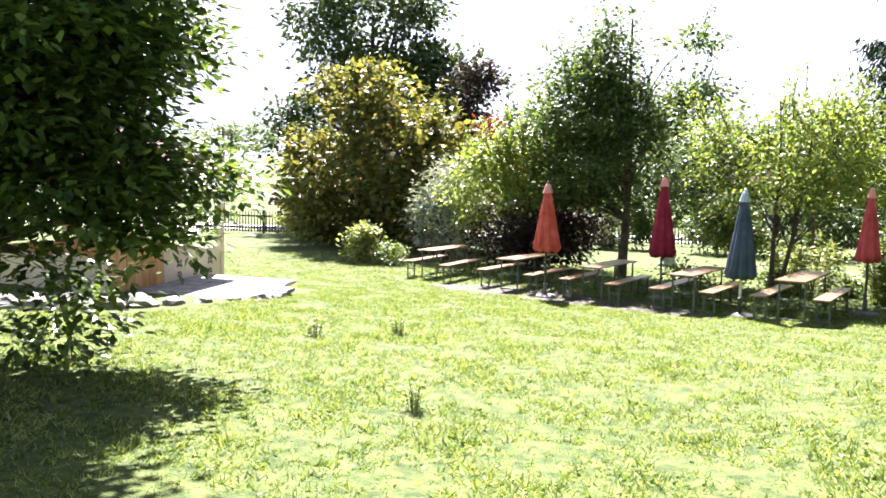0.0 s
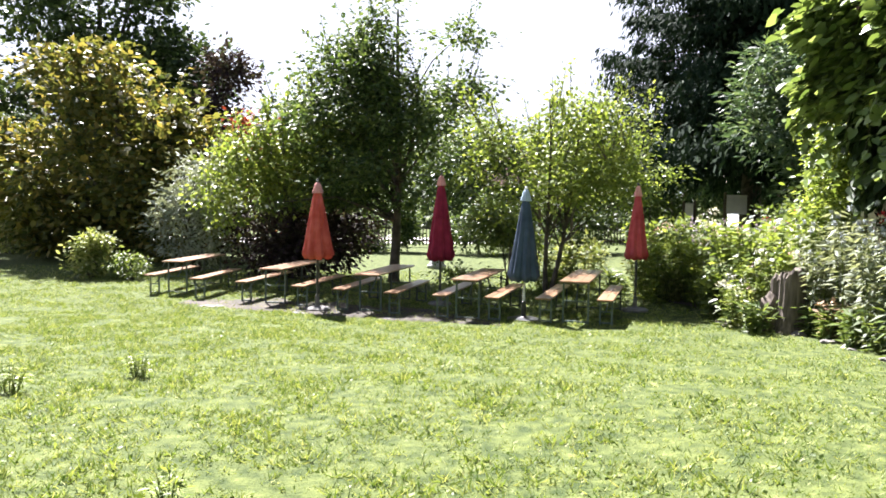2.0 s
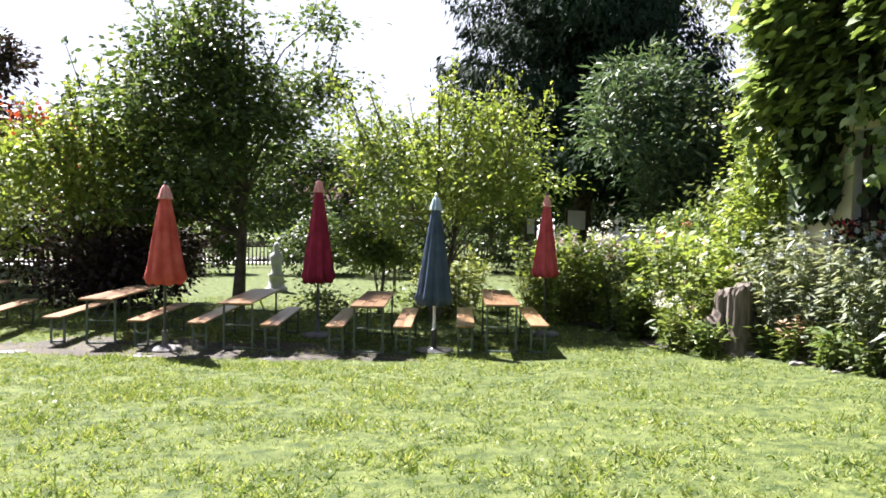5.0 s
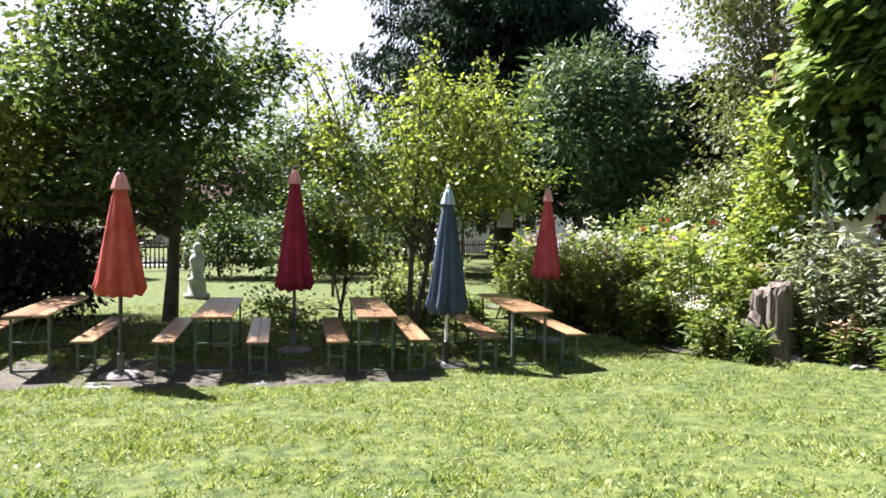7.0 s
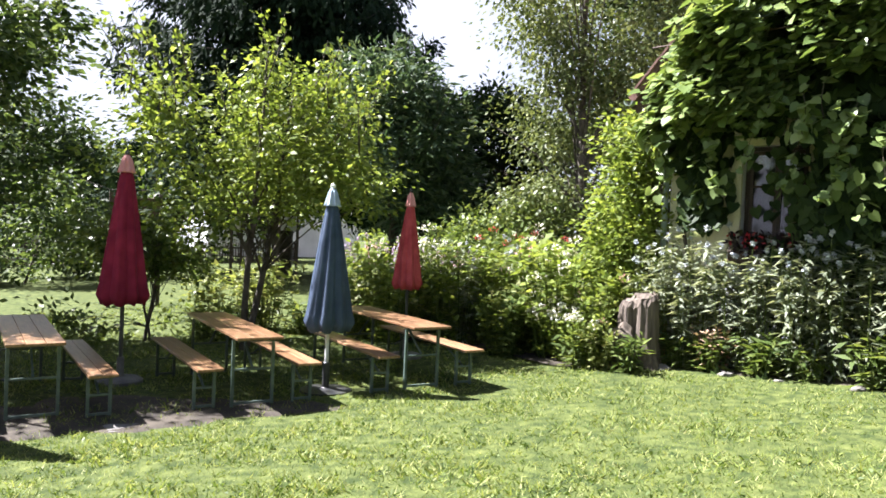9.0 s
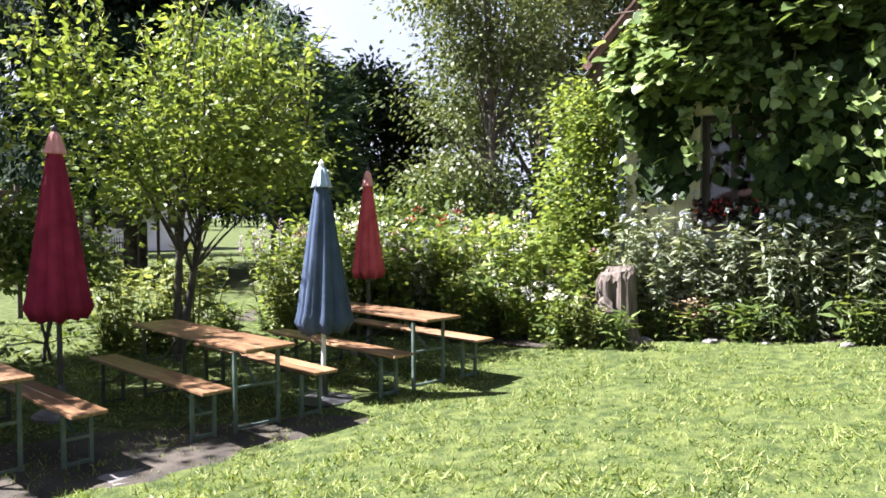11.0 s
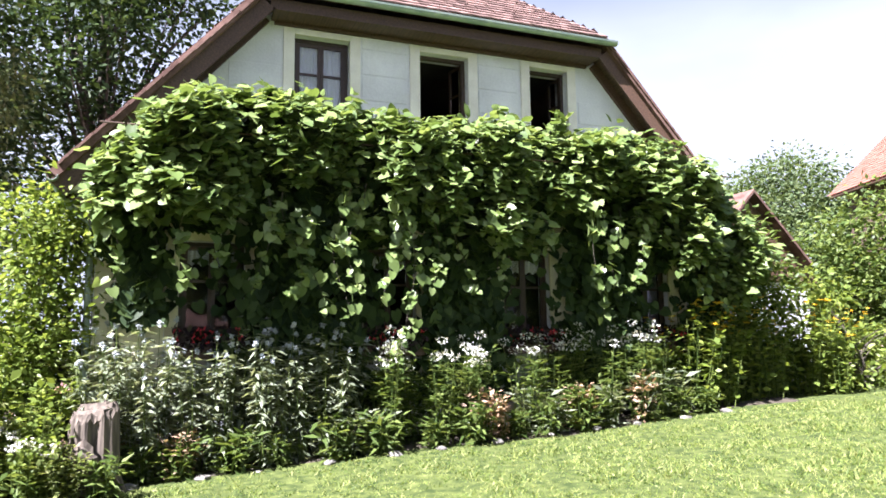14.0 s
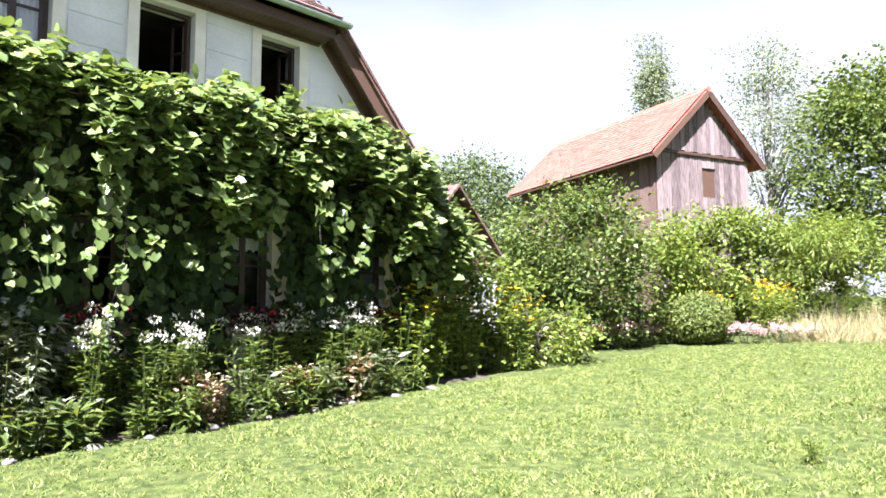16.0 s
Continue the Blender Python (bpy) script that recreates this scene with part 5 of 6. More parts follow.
# ---- tree stump ----
def stump():
    ob = thing("tree_stump", pose(8.88, 13.08, gz(8.88, 13.08)), "weathered grey tree stump with a torn side knot", "stump")

    def rip(i, a, r):
        flare = 0.16 * max(0, 1 - i / 4)
        return r * (1 + 0.10 * math.sin(3 * a + 0.7) + 0.05 * abs(math.sin(9 * a + i * 0.15)) + 0.03 * math.sin(17 * a + 0.3 * i) + flare * math.sin(5 * a) - 0.22 * math.exp(-((a - 3.25) / 0.22) ** 2) * (1 if 2 < i < 7 else 0.3))
    bm = lathe(bmesh.new(), [(0.40, -0.12), (0.35, 0.05), (0.30, 0.18), (0.275, 0.34), (0.265, 0.5), (0.255, 0.66), (0.25, 0.80), (0.245, 0.90), (0.22, 0.95)], 72, rip)
    for v_ in bm.verts:
        if v_.co.z > 0.84:
            v_.co.z += 0.09 * v_.co.x / 0.3 - 0.06 * v_.co.y / 0.3 + 0.03 * math.sin(9 * math.atan2(v_.co.y, v_.co.x)) + 0.02 * math.sin(23 * math.atan2(v_.co.y, v_.co.x))
    part("trunk", bm, M["stump"], ob)
    bm = bmesh.new()
    bmesh.ops.create_icosphere(bm, subdivisions=3, radius=0.19)
    for v_ in bm.verts:
        n_ = noise.noise(v_.co * 9)
        v_.co = Vector((v_.co.x * 0.8, v_.co.y * 1.0, v_.co.z * 1.3)) * (1 + 0.45 * n_) + Vector((-0.25, 0.12, 0.36))
    part("knot", bm, M["stump"], ob, "torn pale knot on the bark")


stump()


# ---- flower boxes under the lower windows ----
def flower_box(y, w):
    ob = thing("flower_box", pose(HX - 0.17, y, 1.70), "dark wooden flower box with purple leaves and pink blossoms", "flower box", "flower boxes under the windows")
    bm = boxed(-0.11, 0.11, -w / 2, w / 2, 0.0, 0.17, bevel=0.008)
    part("trough", bm, M["dark_wood"], ob)
    for s in (-1, 1):
        part("bracket", boxed(-0.02, 0.165, s * w * 0.35 - 0.012, s * w * 0.35 + 0.012, -0.12, -0.002), M["pole_dark"], ob)
    n = 420
    at = np.stack([rng.uniform(-0.22, 0.12, n), rng.uniform(-w / 2, w / 2, n), rng.uniform(0.12, 0.42, n)], -1)
    tagged(part_mesh("foliage", leaf_mesh("foliage", at, rng.normal(size=(n, 3)) + np.array([-0.4, 0, 0.1]), rng.normal(size=(n, 3)) * 0.5 + np.array([-0.4, 0, 0.8]), rng.uniform(0.06, 0.12, n), "oval", L["purple"]), ob, "dark purple leaves"), kind="stuff")
    k = 22
    at = np.stack([rng.uniform(-0.26, -0.1, k), rng.uniform(-w / 2, w / 2, k), rng.uniform(0.2, 0.42, k)], -1)
    tagged(part_mesh("blossom", leaf_mesh("blossom", np.repeat(at, 5, 0) , rand_dirs(k * 5), rand_dirs(k * 5), rng.uniform(0.03, 0.05, k * 5), "diamond", L["crimson"]), ob, "pink-red blossoms"), kind="stuff")


for a, b in LOW:
    flower_box((a + b) / 2, b - a + 0.1)


# ---- garden hut and its paving ----
def hut():
    ob = thing("garden_hut", pose(-6.3, 12.2, gz(-6.3, 12.2)), "open wooden garden hut with pale panels and tiled roof", "hut")
    D, H = 2.7, 2.3
    post = [(0, -1.75), (0, -0.15), (0, 1.7), (-D, 1.7), (-D, -0.15), (-D, -1.75)]
    for x, y in post:
        part("post", boxed(x - 0.06, x + 0.06, y - 0.06, y + 0.06, -0.1, H, bevel=0.008), M["pale_panel"], ob)
    for a, b in ((post[0], post[2]), (post[2], post[3]), (post[3], post[5]), (post[5], post[0])):
        bm = bmesh.new()
        beam(bm, (*a, H + 0.07), (*b, H + 0.07), 0.12, 0.14)
        part("top_beam", bm, M["honey"], ob)
    # solid lower panel with carved rosettes, window above
    part("lower_panel", boxed(-0.03, 0.03, -0.09, 1.64, 0.0, 0.70, bevel=0.004), M["pale_panel"], ob)
    part("panel_rail", boxed(-0.07, 0.08, -0.09, 1.64, 0.703, 0.78, bevel=0.006), M["pale_panel"], ob)
    part("plinth_rail", boxed(-0.05, 0.055, -0.09, 1.64, -0.08, 0.06, bevel=0.006), M["pale_panel"], ob)
    for k in range(3):
        for row, zz in enumerate((0.26, 0.49)):
            bm = bmesh.new()
            for j in range(4):
                m = Matrix.Translation((0.034, 0.28 + k * 0.5, zz)) @ pose(0, 0, 0, 45 + 90 * j)
                box(bm, -0.004, 0.012, -0.025, 0.025, 0.025, 0.095 - 0.03 * (1 - row), m, bevel=0.004)
            part("rosette", bm, M["stone"], ob, "dark carved rosette")
    part("transom", boxed(-0.03, 0.03, -0.09, 1.64, 1.86, 1.95), M["pale_panel"], ob)
    for y in (0.5, 1.1):
        part("mullion", boxed(-0.025, 0.025, y - 0.025, y + 0.025, 1.95, H), M["pale_panel"], ob)
    # low door and board panels
    door = part("door", boxed(-0.025, 0.025, -1.66, -0.24, 0.03, 1.0, bevel=0.004), M["honey"], ob, "low honey-coloured wooden door")
    for y in np.arange(-1.6, -0.3, 0.2):
        part("door_board", boxed(0.027, 0.036, y, y + 0.19, 0.10, 0.94, bevel=0.003), M["honey"], door)
    part("door_rail", boxed(0.027, 0.05, -1.66, -0.24, 1.003, 1.08, bevel=0.004), M["pale_panel"], door)
    for x0, x1, y in ((-D, 0, 1.7), (-D, 0, -1.75)):
        part("side_panel", boxed(x0 + 0.06, x1 - 0.06, y - 0.03, y + 0.03, 0.0, 0.75, bevel=0.004), M["pale_panel"], ob)
    part("back_panel", boxed(-D - 0.03, -D + 0.03, -1.69, 1.64, 0.0, 0.9, bevel=0.004), M["honey"], ob)
    # hipped roof
    o, zc, ze = 0.5, 3.25, H + 0.15
    c = [(o, -1.75 - o), (o, 1.7 + o), (-D - o, 1.7 + o), (-D - o, -1.75 - o)]
    apex = [(-D / 2, 0.4), (-D / 2, -0.45)]
    quads = [(c[0], c[1], apex[0], apex[1]), (c[1], c[2], apex[0]), (c[2], c[3], apex[1], apex[0]), (c[3], c[0], apex[1])]
    for q in quads:
        bm = bmesh.new()
        lo = [bm.verts.new((x, y, zc if (x, y) in apex else ze)) for x, y in q]
        hi = [bm.verts.new((x, y, (zc if (x, y) in apex else ze) + 0.07)) for x, y in q]
        bm.faces.new(lo), bm.faces.new(hi)
        n = len(q)
        for k in range(n):
            bm.faces.new((lo[k], lo[(k + 1) % n], hi[(k + 1) % n], hi[k]))
        part("roof", bm, M["tile_old"], ob, "weathered brown roof")
    for a, b in zip(c, c[1:] + c[:1]):
        bm = bmesh.new()
        beam(bm, (*a, ze - 0.05), (*b, ze - 0.05), 0.03, 0.13)
        part("fascia", bm, M["honey"], ob)
    bm = bmesh.new()
    box(bm, -D - 0.4, 0.4, -2.1, 2.05, ze - 0.03, ze - 0.015)
    part("soffit", bm, M["honey"], ob)


hut()
# paving in front of the hut
pv = tagged(new("pavement"), "grey stone paving in front of the hut", "paving", kind="structure")
pv.matrix_world = pose(-5.0, 11.2, gz(-5.0, 11.2) + 0.01, 3.15)
slab_mesh = []
for k in range(4):
    bm = boxed(-0.24, 0.24, -0.19, 0.19, -0.06, 0.012, bevel=0.012)
    for v_ in bm.verts:
        v_.co.x += rng.uniform(-0.02, 0.02)
        v_.co.y += rng.uniform(-0.02, 0.02)
    me = bpy.data.meshes.new("slab")
    bm.to_mesh(me)
    bm.free()
    me.materials.append(M["paver"])
    slab_mesh.append(me)
for i in range(6):
    for j in range(13):
        x, y = -1.15 + i * 0.5 + 0.06 * (j % 2), -2.9 + j * 0.4
        if x < 1.45 - 0.055 * (y - 0.3) ** 2 * 2.0:
            o = part_mesh("slab", slab_mesh[(i * 5 + j * 3) % 4], pv)
            o.location = (x, y, rng.uniform(-0.004, 0.004))
            o.rotation_euler = (0, 0, rng.uniform(-0.03, 0.03))


def rock(x, y, r, label, name="edging_stone", group="stones round the paving", flat=0.6):
    bm = bmesh.new()
    bmesh.ops.create_icosphere(bm, subdivisions=2, radius=r)
    o = Vector(rng.random(3) * 20)
    for v_ in bm.verts:
        v_.co = v_.co * (1 + 0.45 * noise.noise(v_.co / r * 1.1 + o))
        v_.co.z *= flat
    ob = part(name, bm, M["stone"], label=label)
    ob.location = (x, y, gz(x, y) + r * flat * 0.15)
    ob.rotation_euler = (0, 0, rng.random() * 6)
    return tagged(ob, label, "stone", group)


for x, y, r in ((-3.5, 11.4, 0.2), (-3.45, 11.8, 0.17), (-3.6, 12.2, 0.24), (-3.9, 12.6, 0.28), (-4.3, 12.95, 0.22), (-4.7, 13.3, 0.25), (-5.3, 13.6, 0.2), (-3.7, 10.9, 0.13), (-3.9, 10.3, 0.16),
                (-4.1, 9.8, 0.2), (-4.35, 9.3, 0.26), (-4.55, 8.9, 0.24), (-4.9, 8.5, 0.3), (-5.3, 8.2, 0.28), (-4.6, 9.6, 0.14), (-5.8, 8.0, 0.25), (-5.9, 12.7, 0.16), (-5.85, 12.3, 0.14)):
    rock(x, y, r, "rough grey field stone edging the paving")
for y in np.arange(12.7, 3.2, -0.8):
    rock(8.86 + rng.uniform(-0.06, 0.06), y + rng.uniform(-0.1, 0.1), rng.uniform(0.05, 0.12), "low grey stone edging the flower bed", "bed_edging_stone", "stones edging the bed", 0.5)

# bed soil
bm = bmesh.new()
for a, b in ((2.0, 13.3),):
    rows = [[bm.verts.new((x + 0.08 * math.sin(y * 5.3) * (x < 9), y, gz(x, y) + (0.02 if x > 9 else -0.06) + 0.03 * rng.random())) for x in (8.9, 9.25, 9.6, 9.98)] for y in np.linspace(a, b, 40)]
    for p, q in zip(rows, rows[1:]):
        for k in range(3):
            bm.faces.new((p[k], p[k + 1], q[k + 1], q[k]))
tagged(part("bed_soil", bm, M["soil"]), "dark soil of the flower bed along the wall", "soil", kind="structure")
bm = bmesh.new()
rows = [[bm.verts.new((x + 0.25 * math.sin(y * 1.7), y, gz(x, y) + 0.015 + 0.03 * rng.random())) for x in np.linspace(8.35, 13.5, 9)] for y in np.linspace(13.35, 20.5, 24)]
for p, q in zip(rows, rows[1:]):
    for k in range(8):
        bm.faces.new((p[k], p[k + 1], q[k + 1], q[k]))
tagged(part("bed_soil", bm, M["soil"]), "dark soil of the flower bed behind the stump", "soil", kind="structure")

# dark strip under the tables: soil, with the shade there put into its colour
def front(x):
    return 15.75 - 0.35 * x


bm = bmesh.new()
xs = np.linspace(-2.2, 4.6, 40)
rows = []
for x in xs:
    edge = 0.12 * math.sin(x * 4.1) + 0.10 * math.sin(x * 9.7)
    taper = min(1, (x + 2.2) / 1.5, (4.6 - x) / 1.2)
    y0, y1 = front(x) - 0.30 * taper + edge, front(x) + 1.6 * taper - edge * 1.5
    rows.append([bm.verts.new((x, y, sheet_z(x, y) + (-0.03 if j in (0, 8) or taper < 0.06 else 0.010) + 0.008 * rng.random())) for j, y in enumerate(np.linspace(y0, y1, 9))])
for p, q in zip(rows, rows[1:]):
    for k in range(8):
        bm.faces.new((p[k], p[k + 1], q[k + 1], q[k]))
tagged(part("shaded_soil_strip", bm, M["soil"], smooth=True), "dark soil strip under the beer tables, with their shade put into it", "soil", kind="structure")

# stepping slabs along the tables
for i in (2, 5, 8):
    f = i / 14
    x, y = -2.6 + 9.0 * f, 16.55 - 3.15 * f + rng.uniform(-0.1, 0.1)
    bm = boxed(-0.22, 0.22, -0.14, 0.14, -0.05, 0.012, bevel=0.01)
    for v_ in bm.verts:
        v_.co.x += rng.uniform(-0.05, 0.05)
        v_.co.y += rng.uniform(-0.05, 0.05)
    o = tagged(part("paving_slab", bm, M["concrete"]), "flat grey paving slab sunk into the lawn", "slab", "slabs along the beer tables")
    o.location = (x, y, gz(x, y))
    o.rotation_euler = (0, 0, radians(-19 + rng.uniform(-8, 8)))


# ---- fence, road and far things beyond the garden ----
def fence_line(x):
    return 33.0 + 0.2 * (x + 14)


fc = thing("picket_fence", pose(0, fence_line(0), 0), "dark wooden picket fence behind the garden", "fence")
pk = bpy.data.meshes.new("picket")
bm = boxed(-0.04, 0.04, -0.012, 0.012, 0.08, 1.15)
for v_ in bm.verts:
    if v_.co.z > 1:
        v_.co.x *= 0.35
bm.to_mesh(pk)
bm.free()
pk.materials.append(M["fence_wood"])
ang = math.atan(0.2)
for i in range(290):
    x = -24 + i * 0.16
    o = part_mesh("picket", pk, fc)
    o.location = (x, fence_line(x) - fence_line(0), rng.uniform(-0.02, 0.02))
    o.rotation_euler = (0, 0, ang + rng.uniform(-0.05, 0.05))
for z in (0.3, 0.9):
    bm = bmesh.new()
    beam(bm, (-24.2, fence_line(-24.2) - fence_line(0) + 0.03, z), (22.4, fence_line(22.4) - fence_line(0) + 0.03, z), 0.04, 0.08)
    part("fence_rail", bm, M["fence_wood"], fc)
for i in range(16):
    x = -24 + i * 3.1
    bm = boxed(x - 0.06, x + 0.06, fence_line(x) - fence_line(0) + 0.05, fence_line(x) - fence_line(0) + 0.17, -0.2, 1.2)
    part("fence_post", bm, M["fence_wood"], fc)
bm = bmesh.new()
rows = [[bm.verts.new((x, fence_line(x) + d, 0.03)) for d in (2.5, 5.0, 8.5)] for x in np.linspace(-60, 60, 25)]
for p, q in zip(rows, rows[1:]):
    for k in range(2):
        bm.faces.new((p[k], p[k + 1], q[k + 1], q[k]))
tagged(part("road", bm, M["road"]), "pale road beyond the fence", "road", kind="structure")


def board(x, y, z, w, h, label, face=-160, panel="board_white"):
    ob = thing("notice_board", pose(x, y, gz(x, y), 0, 0, face), label, "sign")
    part("panel", boxed(-w / 2, w / 2, -0.015, 0.015, z - h / 2, z + h / 2, bevel=0.004), M[panel], ob)
    for s in (-1, 1):
        part("post", boxed(s * w / 2 - 0.04, s * w / 2 + 0.04, 0.017, 0.08, -0.2, z + h / 2 + 0.1), M["fence_wood"], ob)
    return ob


board(13.79, 28.65, 2.05, 1.05, 0.7, "white notice board on dark posts behind the garden")
dark_sign = board(6.6, 24.0, 2.2, 1.0, 0.42, "dark wooden sign with a white lettered strip on posts", -20, "dark_wood")
part("strip", boxed(-0.42, 0.30, -0.024, -0.0155, 2.06, 2.16), M["board_white"], dark_sign, "white strip of small unreadable lettering")
board(12.3, 29.4, 1.8, 0.5, 0.55, "small white sign on posts behind the garden")


def far_house(x, y, z0, w, d, h, turn, wall, roof, label):
    ob = thing("far_house", pose(x, y, z0, 0, 0, turn), label, "house")
    part("wall", boxed(-w / 2, w / 2, -d / 2, d / 2, -1, h), M[wall], ob)
    for s in (1, -1):
        bm = bmesh.new()
        for xx in (-w / 2 - 0.4, w / 2 + 0.4):
            for yy, zz in ((s * (d / 2 + 0.5), h - 0.35), (0, h + d * 0.45), (0, h + d * 0.45 + 0.15), (s * (d / 2 + 0.5), h - 0.2)):
                bm.verts.new((xx, yy, zz))
        bm.verts.ensure_lookup_table()
        q = bm.verts
        for f_ in ((0, 1, 2, 3), (4, 5, 6, 7), (0, 1, 5, 4), (1, 2, 6, 5), (2, 3, 7, 6), (3, 0, 4, 7)):
            bm.faces.new([q[k] for k in f_])
        part("roof", bm, M[roof], ob)
    bm = bmesh.new()
    for xx in (-w / 2 + 0.01, w / 2 - 0.01):
        for yy, zz in ((-d / 2, h), (d / 2, h), (0, h + d * 0.42)):
            bm.verts.new((xx, yy, zz))
    bm.verts.ensure_lookup_table()
    q = bm.verts
    for f_ in ((0, 1, 2), (3, 4, 5), (0, 1, 4, 3), (1, 2, 5, 4), (2, 0, 3, 5)):
        bm.faces.new([q[k] for k in f_])
    part("gable", bm, M[wall], ob)
    for k in range(3 if w > 4 else 0):
        xx = -w / 2 + w * (k + 0.5) / 3
        win = part("window", boxed(xx - 0.45, xx + 0.45, -d / 2 - 0.04, -d / 2 + 0.02, h * 0.35, h * 0.75), M["board_white"], ob)
        # opaque pane coloured with the gloom of the room behind it
        part("pane", boxed(xx - 0.37, xx + 0.37, -d / 2 - 0.05, -d / 2 - 0.041, h * 0.35 + 0.08, h * 0.75 - 0.08), M["shaded_inside"], win)


far_house(9.0, 60, 0.5, 8, 7, 3.0, 6, "car_paint", "tile_old", "pale house with a brown roof across the road")
far_house(27, 50, 0.3, 10, 7, 3.2, -12, "plaster", "tile_old", "pale house seen through the trees")
far_house(30, 33, 0.3, 8, 6, 2.8, 30, "plaster", "tile_old", "white house with brown roof behind the garden trees")
far_house(-20, 40, 0.2, 2.8, 2.4, 1.5, 15, "fence_wood", "fence_wood", "low wooden shed beyond the fence")
# utility pole
pl = thing("utility_pole", pose(-27, 41, 0.2), "slender wooden utility pole beyond the hut", "pole")
part("pole", lathe(bmesh.new(), [(0.12, -0.3), (0.11, 3), (0.08, 6.2)], 10), M["fence_wood"], pl)
part("crossarm", boxed(-0.5, 0.5, -0.05, 0.05, 5.7, 5.8), M["fence_wood"], pl)


def statue():
    ob = lathe(bmesh.new(), [(0.30, 0.0), (0.30, 0.10), (0.22, 0.14), (0.20, 0.42), (0.25, 0.47), (0.17, 0.52), (0.15, 0.75), (0.19, 0.95), (0.14, 1.08), (0.06, 1.13), (0.10, 1.22), (0.10, 1.32), (0.04, 1.40)], 20,
               lambda i, a, r: r * (1 + 0.08 * math.sin(2 * a + i)))
    o = part("garden_statue", ob, M["statue"], smooth=True)
    o.location = (2.95, 25.3, 0)
    tagged(o, "small grey stone statue on a plinth", "statue")


statue()


def far_wood(name, label, spots, leaf, size, n, per):
    """Distant woodland as one mass of leaf clumps."""
    cl = []
    for x, y, z, r, h in spots:
        cl.append(crown_clumps([(x, y, z + h * 0.55, r, r, h * 0.5)], n, 0.6, 0.15, 0.2))
    cl = np.concatenate(cl)
    ob = part_mesh(name, leaf_mesh(name, *leaves_at(cl, per, 0.9, size), "diamond", L[leaf]))
    return tagged(ob, label, "woodland", kind="stuff")


def hz(x, y):
    return float(sheet_z(np.float64(x), np.float64(y)))


spots = []
for x in np.arange(-4, 75, 6.0):
    y = 96 + 9 * math.sin(x * 0.3)
    spots.append((x, y, hz(x, y) - 0.5, 5.2 + 1.5 * math.sin(x), 12 + 2.5 * math.sin(x * 0.7)))
for x in np.arange(-8, 34, 5.0):
    y = 62 + 4 * math.sin(x)
    spots.append((x, y, hz(x, y) - 0.5, 3.6, 7 + 1.6 * math.sin(x * 1.3)))
far_wood("far_woodland", "hazy green woodland on the hill beyond the road", spots, "far", 0.8, 55, 22)
spots = [(x, 175 + 8 * math.sin(x), hz(x, 175) - 0.5, 6, 8 + 2 * math.sin(x * 0.5)) for x in np.arange(-150, -20, 9.0)]
far_wood("far_tree_row", "row of distant trees above a pale meadow", spots, "far", 1.2, 26, 20)
tree("meadow_tree", -38, 82, "small orchard tree on the far meadow", "tree", [(0, 0, 2.6, 1.6, 1.6, 1.5)], "far", "diamond", 40, 40, 0.4, 0.3, 0.1, z0=hz(-38, 82))
# shrubs by the hut and the fence
for x, y, s in ((-9.6, 30.6, 1.0), (-12.2, 30.2, 0.8), (-3.0, 31.8, 1.1), (0.5, 32.5, 0.9), (4.5, 32.0, 1.1), (8.5, 32.5, 1.2), (6.6, 31.0, 1.5), (11.0, 31.0, 1.6)):
    tree("fence_shrub", x, y, "leafy green shrub in front of the picket fence", "shrub", [(0, 0, 0.9 * s, 1.2 * s, 1.0 * s, 0.85 * s), (0.4, 0, 1.6 * s, 0.8 * s, 0.8 * s, 0.6 * s)], "dim", "diamond", 80, 40, 0.24, 0.18, 0.03, limbs=10, stems=2, group="shrubs at the fence")
tree("pale_shrub", -13.2, 28.4, "pale-green shrub beside the fence gate", "shrub", [(0, 0, 1.0, 0.9, 0.8, 0.9), (0.1, 0, 1.7, 0.5, 0.5, 0.5)], "yellowgreen", "oval", 44, 40, 0.2, 0.14, 0.03, limbs=10, stems=2)


